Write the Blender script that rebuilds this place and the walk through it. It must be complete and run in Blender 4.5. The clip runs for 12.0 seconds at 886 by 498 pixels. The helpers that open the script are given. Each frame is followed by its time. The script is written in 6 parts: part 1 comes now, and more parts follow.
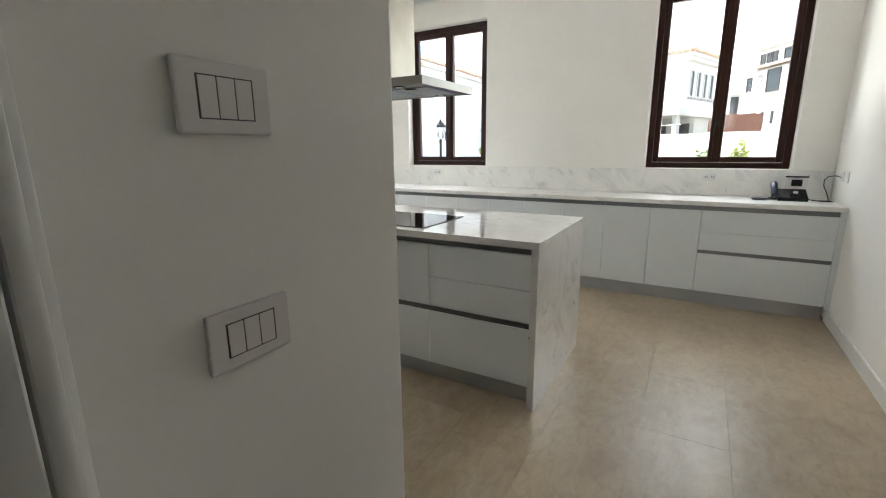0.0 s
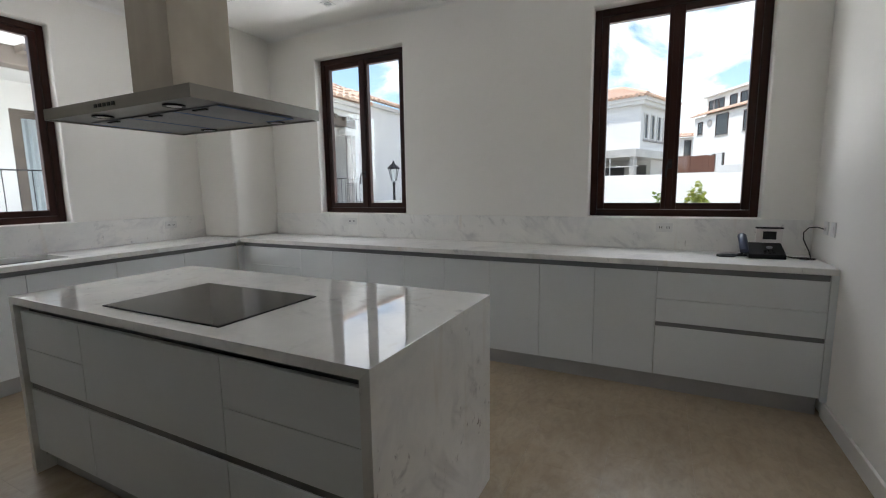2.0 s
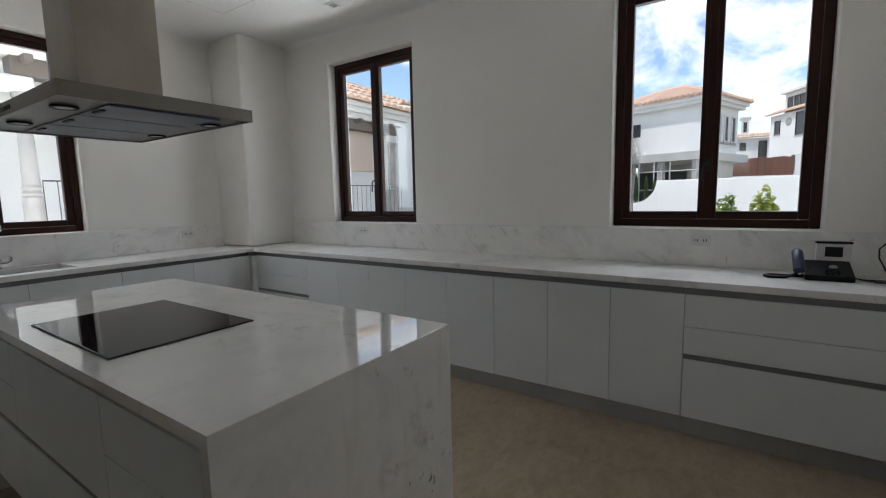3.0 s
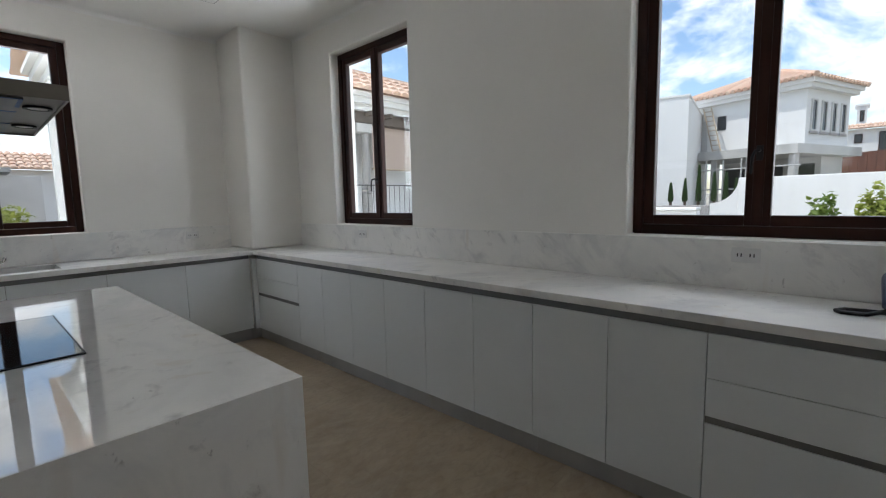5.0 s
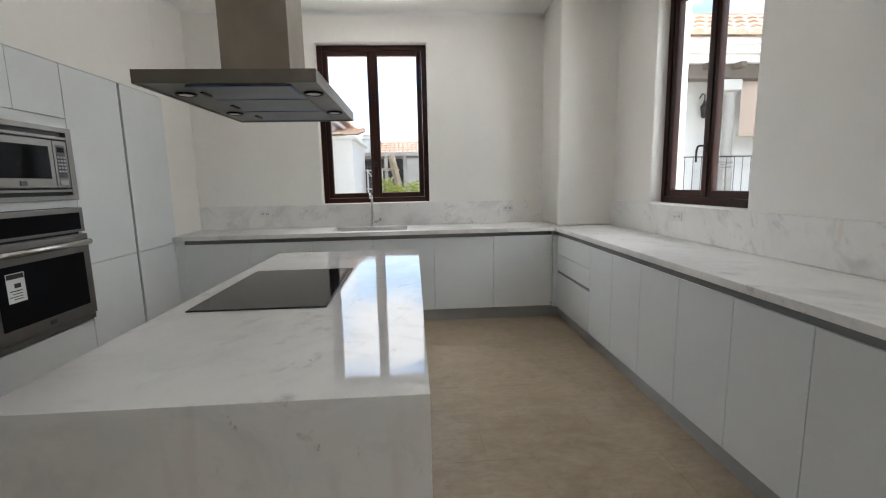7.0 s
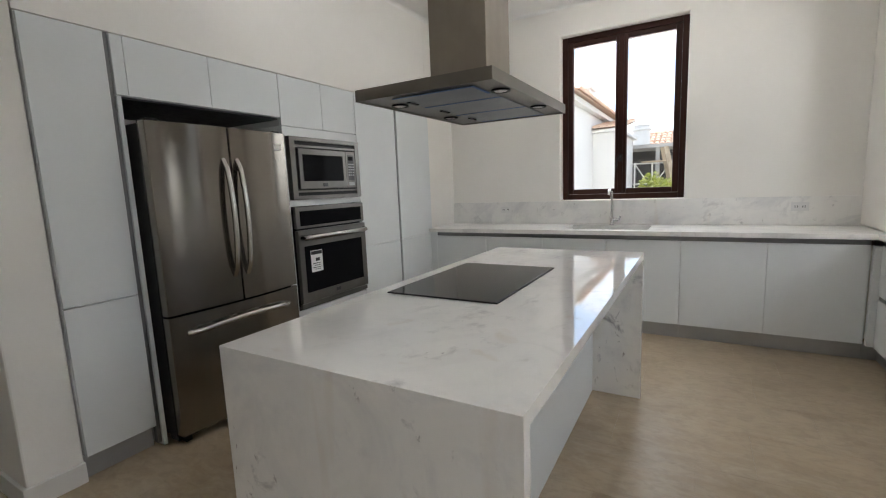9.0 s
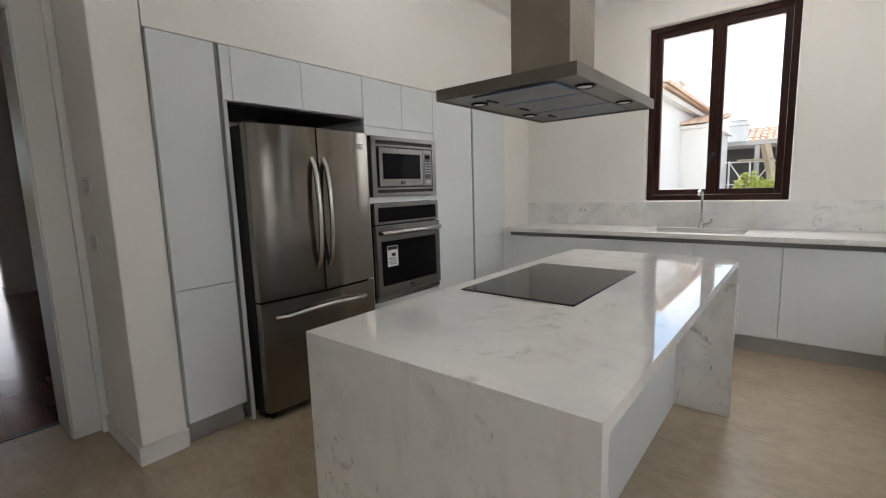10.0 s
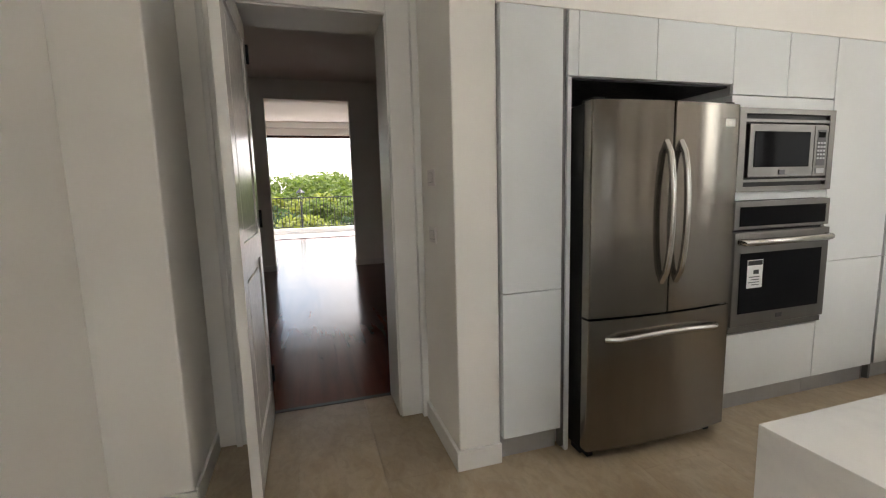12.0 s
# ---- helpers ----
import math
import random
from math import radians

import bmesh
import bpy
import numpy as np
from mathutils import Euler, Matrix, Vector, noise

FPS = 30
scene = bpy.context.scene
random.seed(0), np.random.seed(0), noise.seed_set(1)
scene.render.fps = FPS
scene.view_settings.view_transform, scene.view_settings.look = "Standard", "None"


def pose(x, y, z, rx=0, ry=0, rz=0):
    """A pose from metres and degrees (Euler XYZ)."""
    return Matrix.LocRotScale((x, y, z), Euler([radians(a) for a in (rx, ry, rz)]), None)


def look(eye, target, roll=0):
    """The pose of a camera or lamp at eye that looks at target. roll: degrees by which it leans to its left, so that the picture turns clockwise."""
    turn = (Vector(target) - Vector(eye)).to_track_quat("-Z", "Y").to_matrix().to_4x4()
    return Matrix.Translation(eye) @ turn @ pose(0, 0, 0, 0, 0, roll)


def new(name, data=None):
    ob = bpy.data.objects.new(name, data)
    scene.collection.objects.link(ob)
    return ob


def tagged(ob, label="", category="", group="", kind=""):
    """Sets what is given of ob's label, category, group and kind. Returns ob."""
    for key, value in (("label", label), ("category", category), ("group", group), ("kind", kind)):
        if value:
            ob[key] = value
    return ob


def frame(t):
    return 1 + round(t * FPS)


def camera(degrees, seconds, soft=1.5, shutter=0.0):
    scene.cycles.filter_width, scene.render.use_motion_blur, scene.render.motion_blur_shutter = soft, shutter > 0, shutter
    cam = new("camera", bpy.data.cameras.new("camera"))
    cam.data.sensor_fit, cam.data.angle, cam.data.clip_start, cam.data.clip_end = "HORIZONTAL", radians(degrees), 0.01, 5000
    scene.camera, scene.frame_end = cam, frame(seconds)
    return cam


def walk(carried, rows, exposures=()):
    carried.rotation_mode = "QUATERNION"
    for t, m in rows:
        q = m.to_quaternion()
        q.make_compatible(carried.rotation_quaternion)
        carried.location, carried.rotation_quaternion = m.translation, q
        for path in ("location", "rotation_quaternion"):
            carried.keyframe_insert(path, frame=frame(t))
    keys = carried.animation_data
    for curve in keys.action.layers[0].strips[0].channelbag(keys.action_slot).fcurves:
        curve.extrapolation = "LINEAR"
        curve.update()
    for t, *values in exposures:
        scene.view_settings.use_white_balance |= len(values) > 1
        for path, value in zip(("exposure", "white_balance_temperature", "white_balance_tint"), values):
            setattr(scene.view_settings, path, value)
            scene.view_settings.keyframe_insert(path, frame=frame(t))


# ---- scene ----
cam = camera(90.2, 12.0, soft=1.15)
PATH = [
    (0, (0.451, 2.696, 1.339), (-0.528, 4.383, 0.898), -0.5),
    (0.5, (0.46, 2.925, 1.327), (-0.371, 4.693, 0.901), -0.6),
    (1, (0.505, 3.228, 1.361), (-0.352, 4.997, 0.99), -1.0),
    (1.5, (0.516, 3.483, 1.354), (-0.351, 5.259, 1.042), -1.0),
    (2, (0.496, 3.783, 1.37), (-0.386, 5.558, 1.105), -0.8),
    (2.5, (0.535, 4.004, 1.354), (-0.465, 5.717, 1.101), -1.1),
    (3, (0.696, 4.26, 1.373), (-0.403, 5.915, 1.141), -1.2),
    (3.2, (0.76, 4.346, 1.375), (-0.37, 5.981, 1.147), -1.2),
    (4.8, (0.879, 4.994, 1.361), (-0.364, 6.546, 1.143), -0.9),
    (5, (0.865, 5.045, 1.359), (-0.484, 6.504, 1.135), -1.3),
    (5.5, (0.877, 5.223, 1.366), (-0.783, 6.312, 1.123), -2.3),
    (6, (0.884, 5.353, 1.365), (-0.952, 6.095, 1.084), -1.4),
    (6.5, (0.811, 5.451, 1.335), (-1.109, 5.922, 1.031), -2.2),
    (7, (0.688, 5.593, 1.336), (-1.286, 5.719, 1.04), -1.2),
    (7.5, (0.636, 5.643, 1.35), (-1.335, 5.475, 1.055), -1.8),
    (7.7, (0.615, 5.662, 1.346), (-1.343, 5.375, 1.057), -2.1),
    (9.3, (0.548, 5.899, 1.326), (-1.107, 4.812, 1.05), -1.8),
    (9.5, (0.555, 5.889, 1.326), (-1.072, 4.758, 1.051), -1.4),
    (10, (0.566, 5.872, 1.325), (-0.965, 4.614, 1.054), -1.8),
    (10.5, (0.579, 5.84, 1.329), (-0.82, 4.436, 1.064), -1.9),
    (11, (0.592, 5.749, 1.329), (-0.58, 4.148, 1.071), -2.1),
    (11.5, (0.582, 5.537, 1.316), (-0.297, 3.759, 1.06), -1.3),
    (12, (0.572, 5.248, 1.335), (-0.004, 3.351, 1.07), -1.6),
]
EXPOSURES = [(0.0, 1.60, 6550, 11), (0.5, 1.27, 6450, 11), (1.0, 1.0, 6400, 12), (2.0, 0.52, 6350, 14), (3.0, 0.15, 6250, 14), (4.8, 0.18, 6200, 13), (5.5, 0.3, 6300, 14),
             (6.0, 0.66, 6400, 14), (6.5, 0.92, 6500, 15), (7.5, 0.91, 6450, 13), (9.5, 1.14, 6620, 15), (10.0, 1.10, 6650, 15), (10.5, 1.0, 6700, 15), (11.2, 1.09, 6850, 16), (11.6, 1.31, 7050, 16), (12.0, 1.60, 7100, 16)]
walk(cam, [(t, look(eye, target, roll)) for t, eye, target, roll in PATH], EXPOSURES)

# ---------------------------------------------------------------- light
SUN_EL, SUN_AZ = radians(62), radians(-50)      # the sun stands high in the south-west


def sky_world():
    w = bpy.data.worlds.new("sky")
    scene.world = w
    w.use_nodes = True
    nt = w.node_tree
    n, l = nt.nodes, nt.links
    n.clear()
    out = n.new("ShaderNodeOutputWorld")
    bg = n.new("ShaderNodeBackground")
    bg.inputs[1].default_value = 0.15
    sky = n.new("ShaderNodeTexSky")
    sky.sky_type = "NISHITA"
    sky.sun_disc = False
    sky.sun_elevation, sky.sun_rotation = SUN_EL, radians(230)
    sky.air_density, sky.dust_density, sky.ozone_density = 1.2, 0.6, 2.0
    tc = n.new("ShaderNodeTexCoord")
    mp = n.new("ShaderNodeMapping")
    mp.inputs["Scale"].default_value = (1.0, 1.0, 1.7)
    mp.inputs["Location"].default_value = (1.3, 0.35, 0.6)
    no = n.new("ShaderNodeTexNoise")
    no.inputs["Scale"].default_value = 5.5
    no.inputs["Detail"].default_value = 9
    no.inputs["Roughness"].default_value = 0.58
    no.inputs["Distortion"].default_value = 0.25
    rp = n.new("ShaderNodeValToRGB")
    rp.color_ramp.elements[0].position, rp.color_ramp.elements[1].position = 0.45, 0.58
    mx = n.new("ShaderNodeMix")
    mx.data_type = "RGBA"
    mx.inputs["B"].default_value = (8.6, 8.7, 8.9, 1)
    l.new(tc.outputs["Generated"], mp.inputs["Vector"])
    l.new(mp.outputs["Vector"], no.inputs["Vector"])
    l.new(no.outputs["Fac"], rp.inputs["Fac"])
    l.new(rp.outputs["Color"], mx.inputs["Factor"])
    gain = n.new("ShaderNodeVectorMath")
    gain.operation, gain.inputs[1].default_value = "MULTIPLY", (1.2, 1.22, 1.25)
    l.new(sky.outputs["Color"], gain.inputs[0])
    l.new(gain.outputs[0], mx.inputs["A"])
    l.new(mx.outputs["Result"], bg.inputs["Color"])
    l.new(bg.outputs[0], out.inputs[0])


def sun_lamp():
    d = bpy.data.lights.new("sun", "SUN")
    d.energy, d.angle, d.color = 3.0, radians(0.53), (1.0, 0.96, 0.9)
    ob = new("sun", d)
    way = Vector((math.sin(SUN_AZ) * math.cos(SUN_EL), -math.cos(SUN_AZ) * math.cos(SUN_EL), math.sin(SUN_EL)))
    ob.matrix_world = look(way * 50, (0, 0, 0))


def fill_lamp(name, at, to, sx, sy, watts, col=(0.93, 0.97, 1.0)):
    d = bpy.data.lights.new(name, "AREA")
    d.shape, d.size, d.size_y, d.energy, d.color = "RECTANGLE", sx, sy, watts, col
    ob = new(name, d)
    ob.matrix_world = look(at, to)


sky_world()
sun_lamp()
# added fill lamps, out of view, that brighten the rooms through the openings
fill_lamp("sky_fill_north_west", (-2.9, 12.2, 2.9), (-0.2, 5.0, 1.3), 1.2, 2.8, 15)
fill_lamp("sky_fill_north_east", (2.75, 11.9, 3.2), (-0.4, 4.0, 1.2), 4.0, 4.0, 110)
fill_lamp("sky_fill_north_far_east", (6.4, 11.3, 3.2), (-2.6, 7.3, 1.6), 4.0, 4.0, 95)
fill_lamp("sky_fill_north_high", (-0.4, 12.6, 7.0), (-0.4, 5.0, 0.6), 8.0, 2.6, 230)
fill_lamp("sky_fill_west_north", (-7.0, 7.9, 2.9), (-3.0, 4.6, 1.3), 2.2, 2.8, 30)
fill_lamp("sky_fill_west_south", (-6.2, 2.2, 3.0), (-2.5, 5.0, 1.3), 3.0, 3.0, 120)
fill_lamp("sky_fill_west_high", (-9.8, 5.1, 7.6), (-2.0, 5.0, 0.6), 7.0, 3.4, 240)
fill_lamp("sky_fill_terrace", (8.0, -12.8, 3.6), (1.0, -2.0, 1.0), 3.0, 3.0, 150, (1.0, 0.96, 0.9))
# added fill lamps, as if sunlit paving, aimed through the windows at the ceiling
fill_lamp("paving_fill_north", (-0.6, 10.7, -0.3), (-0.6, 6.0, 3.0), 7.0, 2.0, 430, (0.95, 0.98, 1.0))
fill_lamp("paving_fill_west", (-7.2, 5.0, -0.3), (-2.0, 4.6, 3.0), 4.0, 1.6, 600, (0.95, 0.98, 1.0))

# ---------------------------------------------------------------- materials


def nodes(name):
    m = bpy.data.materials.new(name)
    m.use_nodes = True
    nt = m.node_tree
    return m, nt, nt.nodes["Principled BSDF"]


def mixc(nt, fac, a, b):
    mx = nt.nodes.new("ShaderNodeMix")
    mx.data_type = "RGBA"
    for key, v in (("Factor", fac), ("A", a), ("B", b)):
        if hasattr(v, "links"):
            nt.links.new(v, mx.inputs[key])
        elif key == "Factor":
            mx.inputs[key].default_value = v
        else:
            mx.inputs[key].default_value = (*v, 1)
    return mx.outputs["Result"]


def noise_fac(nt, scale, detail=4, stretch=(1, 1, 1), lo=0.35, hi=0.65, rough=0.55, warp=0.0, turn=(0, 0, 0)):
    g = nt.nodes.new("ShaderNodeNewGeometry")
    mp = nt.nodes.new("ShaderNodeMapping")
    mp.inputs["Scale"].default_value = stretch
    if any(turn):
        # turned first, then drawn out, so that the streaks run aslant
        mp.vector_type = "TEXTURE"
        mp.inputs["Scale"].default_value = tuple(1 / v for v in stretch)
    mp.inputs["Rotation"].default_value = turn
    no = nt.nodes.new("ShaderNodeTexNoise")
    no.inputs["Scale"].default_value, no.inputs["Detail"].default_value = scale, detail
    no.inputs["Roughness"].default_value, no.inputs["Distortion"].default_value = rough, warp
    rm = nt.nodes.new("ShaderNodeMapRange")
    rm.inputs["From Min"].default_value, rm.inputs["From Max"].default_value = lo, hi
    nt.links.new(g.outputs["Position"], mp.inputs["Vector"])
    nt.links.new(mp.outputs["Vector"], no.inputs["Vector"])
    nt.links.new(no.outputs["Fac"], rm.inputs["Value"])
    return rm.outputs["Result"]


def bump(nt, b, fac, strength, dist=0.01):
    bn = nt.nodes.new("ShaderNodeBump")
    bn.inputs["Strength"].default_value, bn.inputs["Distance"].default_value = strength, dist
    nt.links.new(fac, bn.inputs["Height"])
    nt.links.new(bn.outputs["Normal"], b.inputs["Normal"])


def rough_var(nt, b, fac, lo, hi):
    rm = nt.nodes.new("ShaderNodeMapRange")
    rm.inputs["To Min"].default_value, rm.inputs["To Max"].default_value = lo, hi
    nt.links.new(fac, rm.inputs["Value"])
    nt.links.new(rm.outputs["Result"], b.inputs["Roughness"])


def plain(name, c, rough=0.5, metal=0.0, var=0.08, scale=3.0, grain=60.0, relief=0.1, stretch=(1, 1, 1), dist=0.004):
    """One colour with broad stains and fine grain."""
    m, nt, b = nodes(name)
    dark = tuple(v * (1 - var) for v in c)
    light = tuple(min(1, v * (1 + var * 0.5)) for v in c)
    broad = noise_fac(nt, scale, 5)
    fine = noise_fac(nt, grain, 3, stretch)
    col = mixc(nt, broad, dark, light)
    nt.links.new(col, b.inputs["Base Color"])
    b.inputs["Metallic"].default_value = metal
    rough_var(nt, b, fine, max(0.02, rough * 0.85), min(1, rough * 1.15))
    if relief:
        bump(nt, b, fine, relief, dist)
    return m


def marble(name, gloss=0.025, ior=2.1, along=(1.0, 1.0, 0.45), turn=(0.5, 0.75, 0.3), strength=0.6, flecks=0.6):
    """White marble: soft grey clouds, thin veins, short dark flecks in bands, a few rusty streaks."""
    m, nt, b = nodes(name)

    def math_node(op, p, q):
        k = nt.nodes.new("ShaderNodeMath")
        k.operation = op
        for i, v in enumerate((p, q)):
            if hasattr(v, "links"):
                nt.links.new(v, k.inputs[i])
            elif v is not None:
                k.inputs[i].default_value = v
        return k.outputs[0]
    cloud = noise_fac(nt, 1.4, 6, (1, 1, 1.4), 0.36, 0.72, 0.6, 0.6, (0.5, 0.4, 0.7))
    c = mixc(nt, cloud, (0.88, 0.86, 0.82), (0.77, 0.76, 0.735))
    # thin faint veins along the zero line of a warped noise, kept to some places
    n1 = noise_fac(nt, 1.5, 4, (1.0, 1.0, 0.55), 0.0, 1.0, 0.55, 0.6, (0.6, 0.5, 0.3))
    off = math_node("ABSOLUTE", math_node("SUBTRACT", n1, 0.5), None)
    vein = math_node("SUBTRACT", 1.0, math_node("MINIMUM", math_node("DIVIDE", off, 0.018), 1.0))
    where = noise_fac(nt, 1.9, 3, (1, 1, 1), 0.50, 0.72, 0.5, 0.3)
    c = mixc(nt, math_node("MULTIPLY", math_node("MULTIPLY", vein, where), strength), c, (0.60, 0.585, 0.57))
    # smoky drifts
    dr = noise_fac(nt, 4.2, 5, along, 0.50, 0.76, 0.62, 0.6, turn)
    c = mixc(nt, math_node("MULTIPLY", dr, strength), c, (0.56, 0.555, 0.555))
    # short dark flecks, gathered in bands
    band = noise_fac(nt, 1.6, 3, (1, 1, 0.6), 0.42, 0.58, 0.5, 0.5, (0.5, 0.6, 0.2))
    fl = noise_fac(nt, 9, 5, along, 0.57, 0.71, 0.66, 0.4, turn)
    c = mixc(nt, math_node("MULTIPLY", math_node("MULTIPLY", fl, band), flecks), c, (0.33, 0.315, 0.325))
    tiny = noise_fac(nt, 26, 4, (1, 1, 0.6), 0.65, 0.72, 0.6, 0.4)
    c = mixc(nt, math_node("MULTIPLY", math_node("MULTIPLY", tiny, band), flecks), c, (0.27, 0.24, 0.23))
    # rusty streaks
    ru = noise_fac(nt, 5.0, 3, (1.6, 1.6, 0.18), 0.64, 0.84, 0.5, 0.3)
    c = mixc(nt, math_node("MULTIPLY", ru, 0.7), c, (0.64, 0.54, 0.42))
    nt.links.new(c, b.inputs["Base Color"])
    b.inputs["Roughness"].default_value = gloss
    b.inputs["IOR"].default_value = ior
    return m


def limestone(name):
    m, nt, b = nodes(name)
    info = nt.nodes.new("ShaderNodeObjectInfo")
    a = noise_fac(nt, 1.3, 6, (1, 1, 1), 0.32, 0.68, 0.62, 0.9)
    f = noise_fac(nt, 6, 7, (1, 0.55, 1), 0.38, 0.66, 0.68, 1.2)
    v = noise_fac(nt, 24, 6, (1, 0.5, 1), 0.45, 0.72, 0.65, 0.9)
    c = mixc(nt, a, (0.44, 0.345, 0.228), (0.32, 0.24, 0.152))
    k2 = nt.nodes.new("ShaderNodeMath"); k2.operation = "MULTIPLY"; k2.inputs[1].default_value = 0.7
    nt.links.new(f, k2.inputs[0])
    c = mixc(nt, k2.outputs[0], c, (0.47, 0.395, 0.29))
    k = nt.nodes.new("ShaderNodeMath"); k.operation = "MULTIPLY"; k.inputs[1].default_value = 0.48
    nt.links.new(v, k.inputs[0])
    c = mixc(nt, k.outputs[0], c, (0.25, 0.195, 0.135))
    h = nt.nodes.new("ShaderNodeHueSaturation")
    rm = nt.nodes.new("ShaderNodeMapRange")
    rm.inputs["To Min"].default_value, rm.inputs["To Max"].default_value = 0.98, 1.02
    nt.links.new(info.outputs["Random"], rm.inputs["Value"])
    nt.links.new(rm.outputs["Result"], h.inputs["Value"])
    nt.links.new(c, h.inputs["Color"])
    nt.links.new(h.outputs["Color"], b.inputs["Base Color"])
    b.inputs["Specular IOR Level"].default_value = 0.5
    rough_var(nt, b, f, 0.30, 0.42)
    bump(nt, b, f, 0.02, 0.004)
    return m


def steel(name, c=(0.56, 0.55, 0.53), rough=0.27, stretch=(60, 60, 0.6), smudge=0.12, aniso=0.5):
    m, nt, b = nodes(name)
    b.inputs["Metallic"].default_value = 1
    s = noise_fac(nt, 3, 3, (1, 1, 1), 0.3, 0.7)
    d = noise_fac(nt, 2.2, 4, (1, 1, 1), 0.35, 0.7)
    # streaks along the brush grain; their dark colour also paints streaky reflections
    g = noise_fac(nt, 14, 3, tuple(1.0 if v > 1 else 0.02 for v in stretch), 0.25, 0.75)
    c1 = mixc(nt, d, c, tuple(v * (1 - smudge) for v in c))
    dark = nt.nodes.new("ShaderNodeMath"); dark.operation = "MULTIPLY"; dark.inputs[1].default_value = 0.35
    nt.links.new(g, dark.inputs[0])
    nt.links.new(mixc(nt, dark.outputs[0], c1, tuple(v * 0.62 for v in c)), b.inputs["Base Color"])
    rough_var(nt, b, s, rough * 0.92, rough * 1.1)
    # brushed: reflections are drawn out across the brush marks
    b.inputs["Anisotropic"].default_value = aniso
    b.inputs["Anisotropic Rotation"].default_value = 0.25
    tg = nt.nodes.new("ShaderNodeTangent")
    tg.direction_type, tg.axis = "RADIAL", "Z"
    nt.links.new(tg.outputs["Tangent"], b.inputs["Tangent"])
    return m


def wood(name, dark, light, rough=0.35, along="z", scale=14, random_piece=False, waves=0.0):
    m, nt, b = nodes(name)
    st = {"x": (0.08, 1, 1), "y": (1, 0.08, 1), "z": (1, 1, 0.08)}[along]
    g = noise_fac(nt, scale, 6, st, 0.3, 0.7, 0.6, 0.4)
    c = mixc(nt, g, dark, light)
    if random_piece:
        info = nt.nodes.new("ShaderNodeObjectInfo")
        h = nt.nodes.new("ShaderNodeHueSaturation")
        rm = nt.nodes.new("ShaderNodeMapRange")
        rm.inputs["To Min"].default_value, rm.inputs["To Max"].default_value = 0.92, 1.08
        nt.links.new(info.outputs["Random"], rm.inputs["Value"])
        nt.links.new(rm.outputs["Result"], h.inputs["Value"])
        nt.links.new(c, h.inputs["Color"])
        c = h.outputs["Color"]
    nt.links.new(c, b.inputs["Base Color"])
    rough_var(nt, b, g, rough * 0.85, rough * 1.2)
    if waves:
        # old boards, slightly cupped and hollowed
        bump(nt, b, noise_fac(nt, 3.0, 3, (1, 0.7, 1), 0.2, 0.8, 0.5, 0.4), waves, 0.02)
    else:
        bump(nt, b, g, 0.08, 0.002)
    return m


def pane_glass(name):
    m = bpy.data.materials.new(name)
    m.use_nodes = True
    nt = m.node_tree
    nt.nodes.clear()
    out = nt.nodes.new("ShaderNodeOutputMaterial")
    tr = nt.nodes.new("ShaderNodeBsdfTransparent")
    tr.inputs[0].default_value = (0.96, 0.98, 0.97, 1)
    gl = nt.nodes.new("ShaderNodeBsdfGlossy")
    gl.inputs["Roughness"].default_value = 0.02
    lw = nt.nodes.new("ShaderNodeLayerWeight")
    lw.inputs[0].default_value = 0.5
    pw = nt.nodes.new("ShaderNodeMath")
    pw.operation, pw.inputs[1].default_value = "POWER", 5.0
    fr = nt.nodes.new("ShaderNodeMath")
    fr.operation, fr.inputs[1].default_value, fr.inputs[2].default_value = "MULTIPLY_ADD", 0.9, 0.035
    nt.links.new(lw.outputs["Facing"], pw.inputs[0])
    nt.links.new(pw.outputs[0], fr.inputs[0])
    mx = nt.nodes.new("ShaderNodeMixShader")
    nt.links.new(fr.outputs[0], mx.inputs[0])
    nt.links.new(tr.outputs[0], mx.inputs[1])
    nt.links.new(gl.outputs[0], mx.inputs[2])
    nt.links.new(mx.outputs[0], out.inputs[0])
    return m


def leaves(name, dark, light):
    m, nt, b = nodes(name)
    g = nt.nodes.new("ShaderNodeNewGeometry")
    a = noise_fac(nt, 0.7, 3, (1, 1, 1), 0.35, 0.65)
    c = mixc(nt, g.outputs["Random Per Island"], dark, light)
    c = mixc(nt, a, c, tuple((x + y) * 0.4 for x, y in zip(dark, light)))
    nt.links.new(c, b.inputs["Base Color"])
    b.inputs["Roughness"].default_value = 0.6
    tr = nt.nodes.new("ShaderNodeBsdfTranslucent")
    nt.links.new(c, tr.inputs["Color"])
    mx = nt.nodes.new("ShaderNodeMixShader")
    mx.inputs[0].default_value = 0.45
    nt.links.new(b.outputs[0], mx.inputs[1])
    nt.links.new(tr.outputs[0], mx.inputs[2])
    nt.links.new(mx.outputs[0], nt.nodes["Material Output"].inputs["Surface"])
    return m


def terracotta(name):
    m, nt, b = nodes(name)
    g = nt.nodes.new("ShaderNodeNewGeometry")
    c = mixc(nt, g.outputs["Random Per Island"], (0.56, 0.35, 0.25), (0.72, 0.52, 0.39))
    a = noise_fac(nt, 2.5, 4, (1, 1, 1), 0.4, 0.75)
    c = mixc(nt, a, c, (0.62, 0.48, 0.38))
    nt.links.new(c, b.inputs["Base Color"])
    b.inputs["Roughness"].default_value = 0.85
    return m


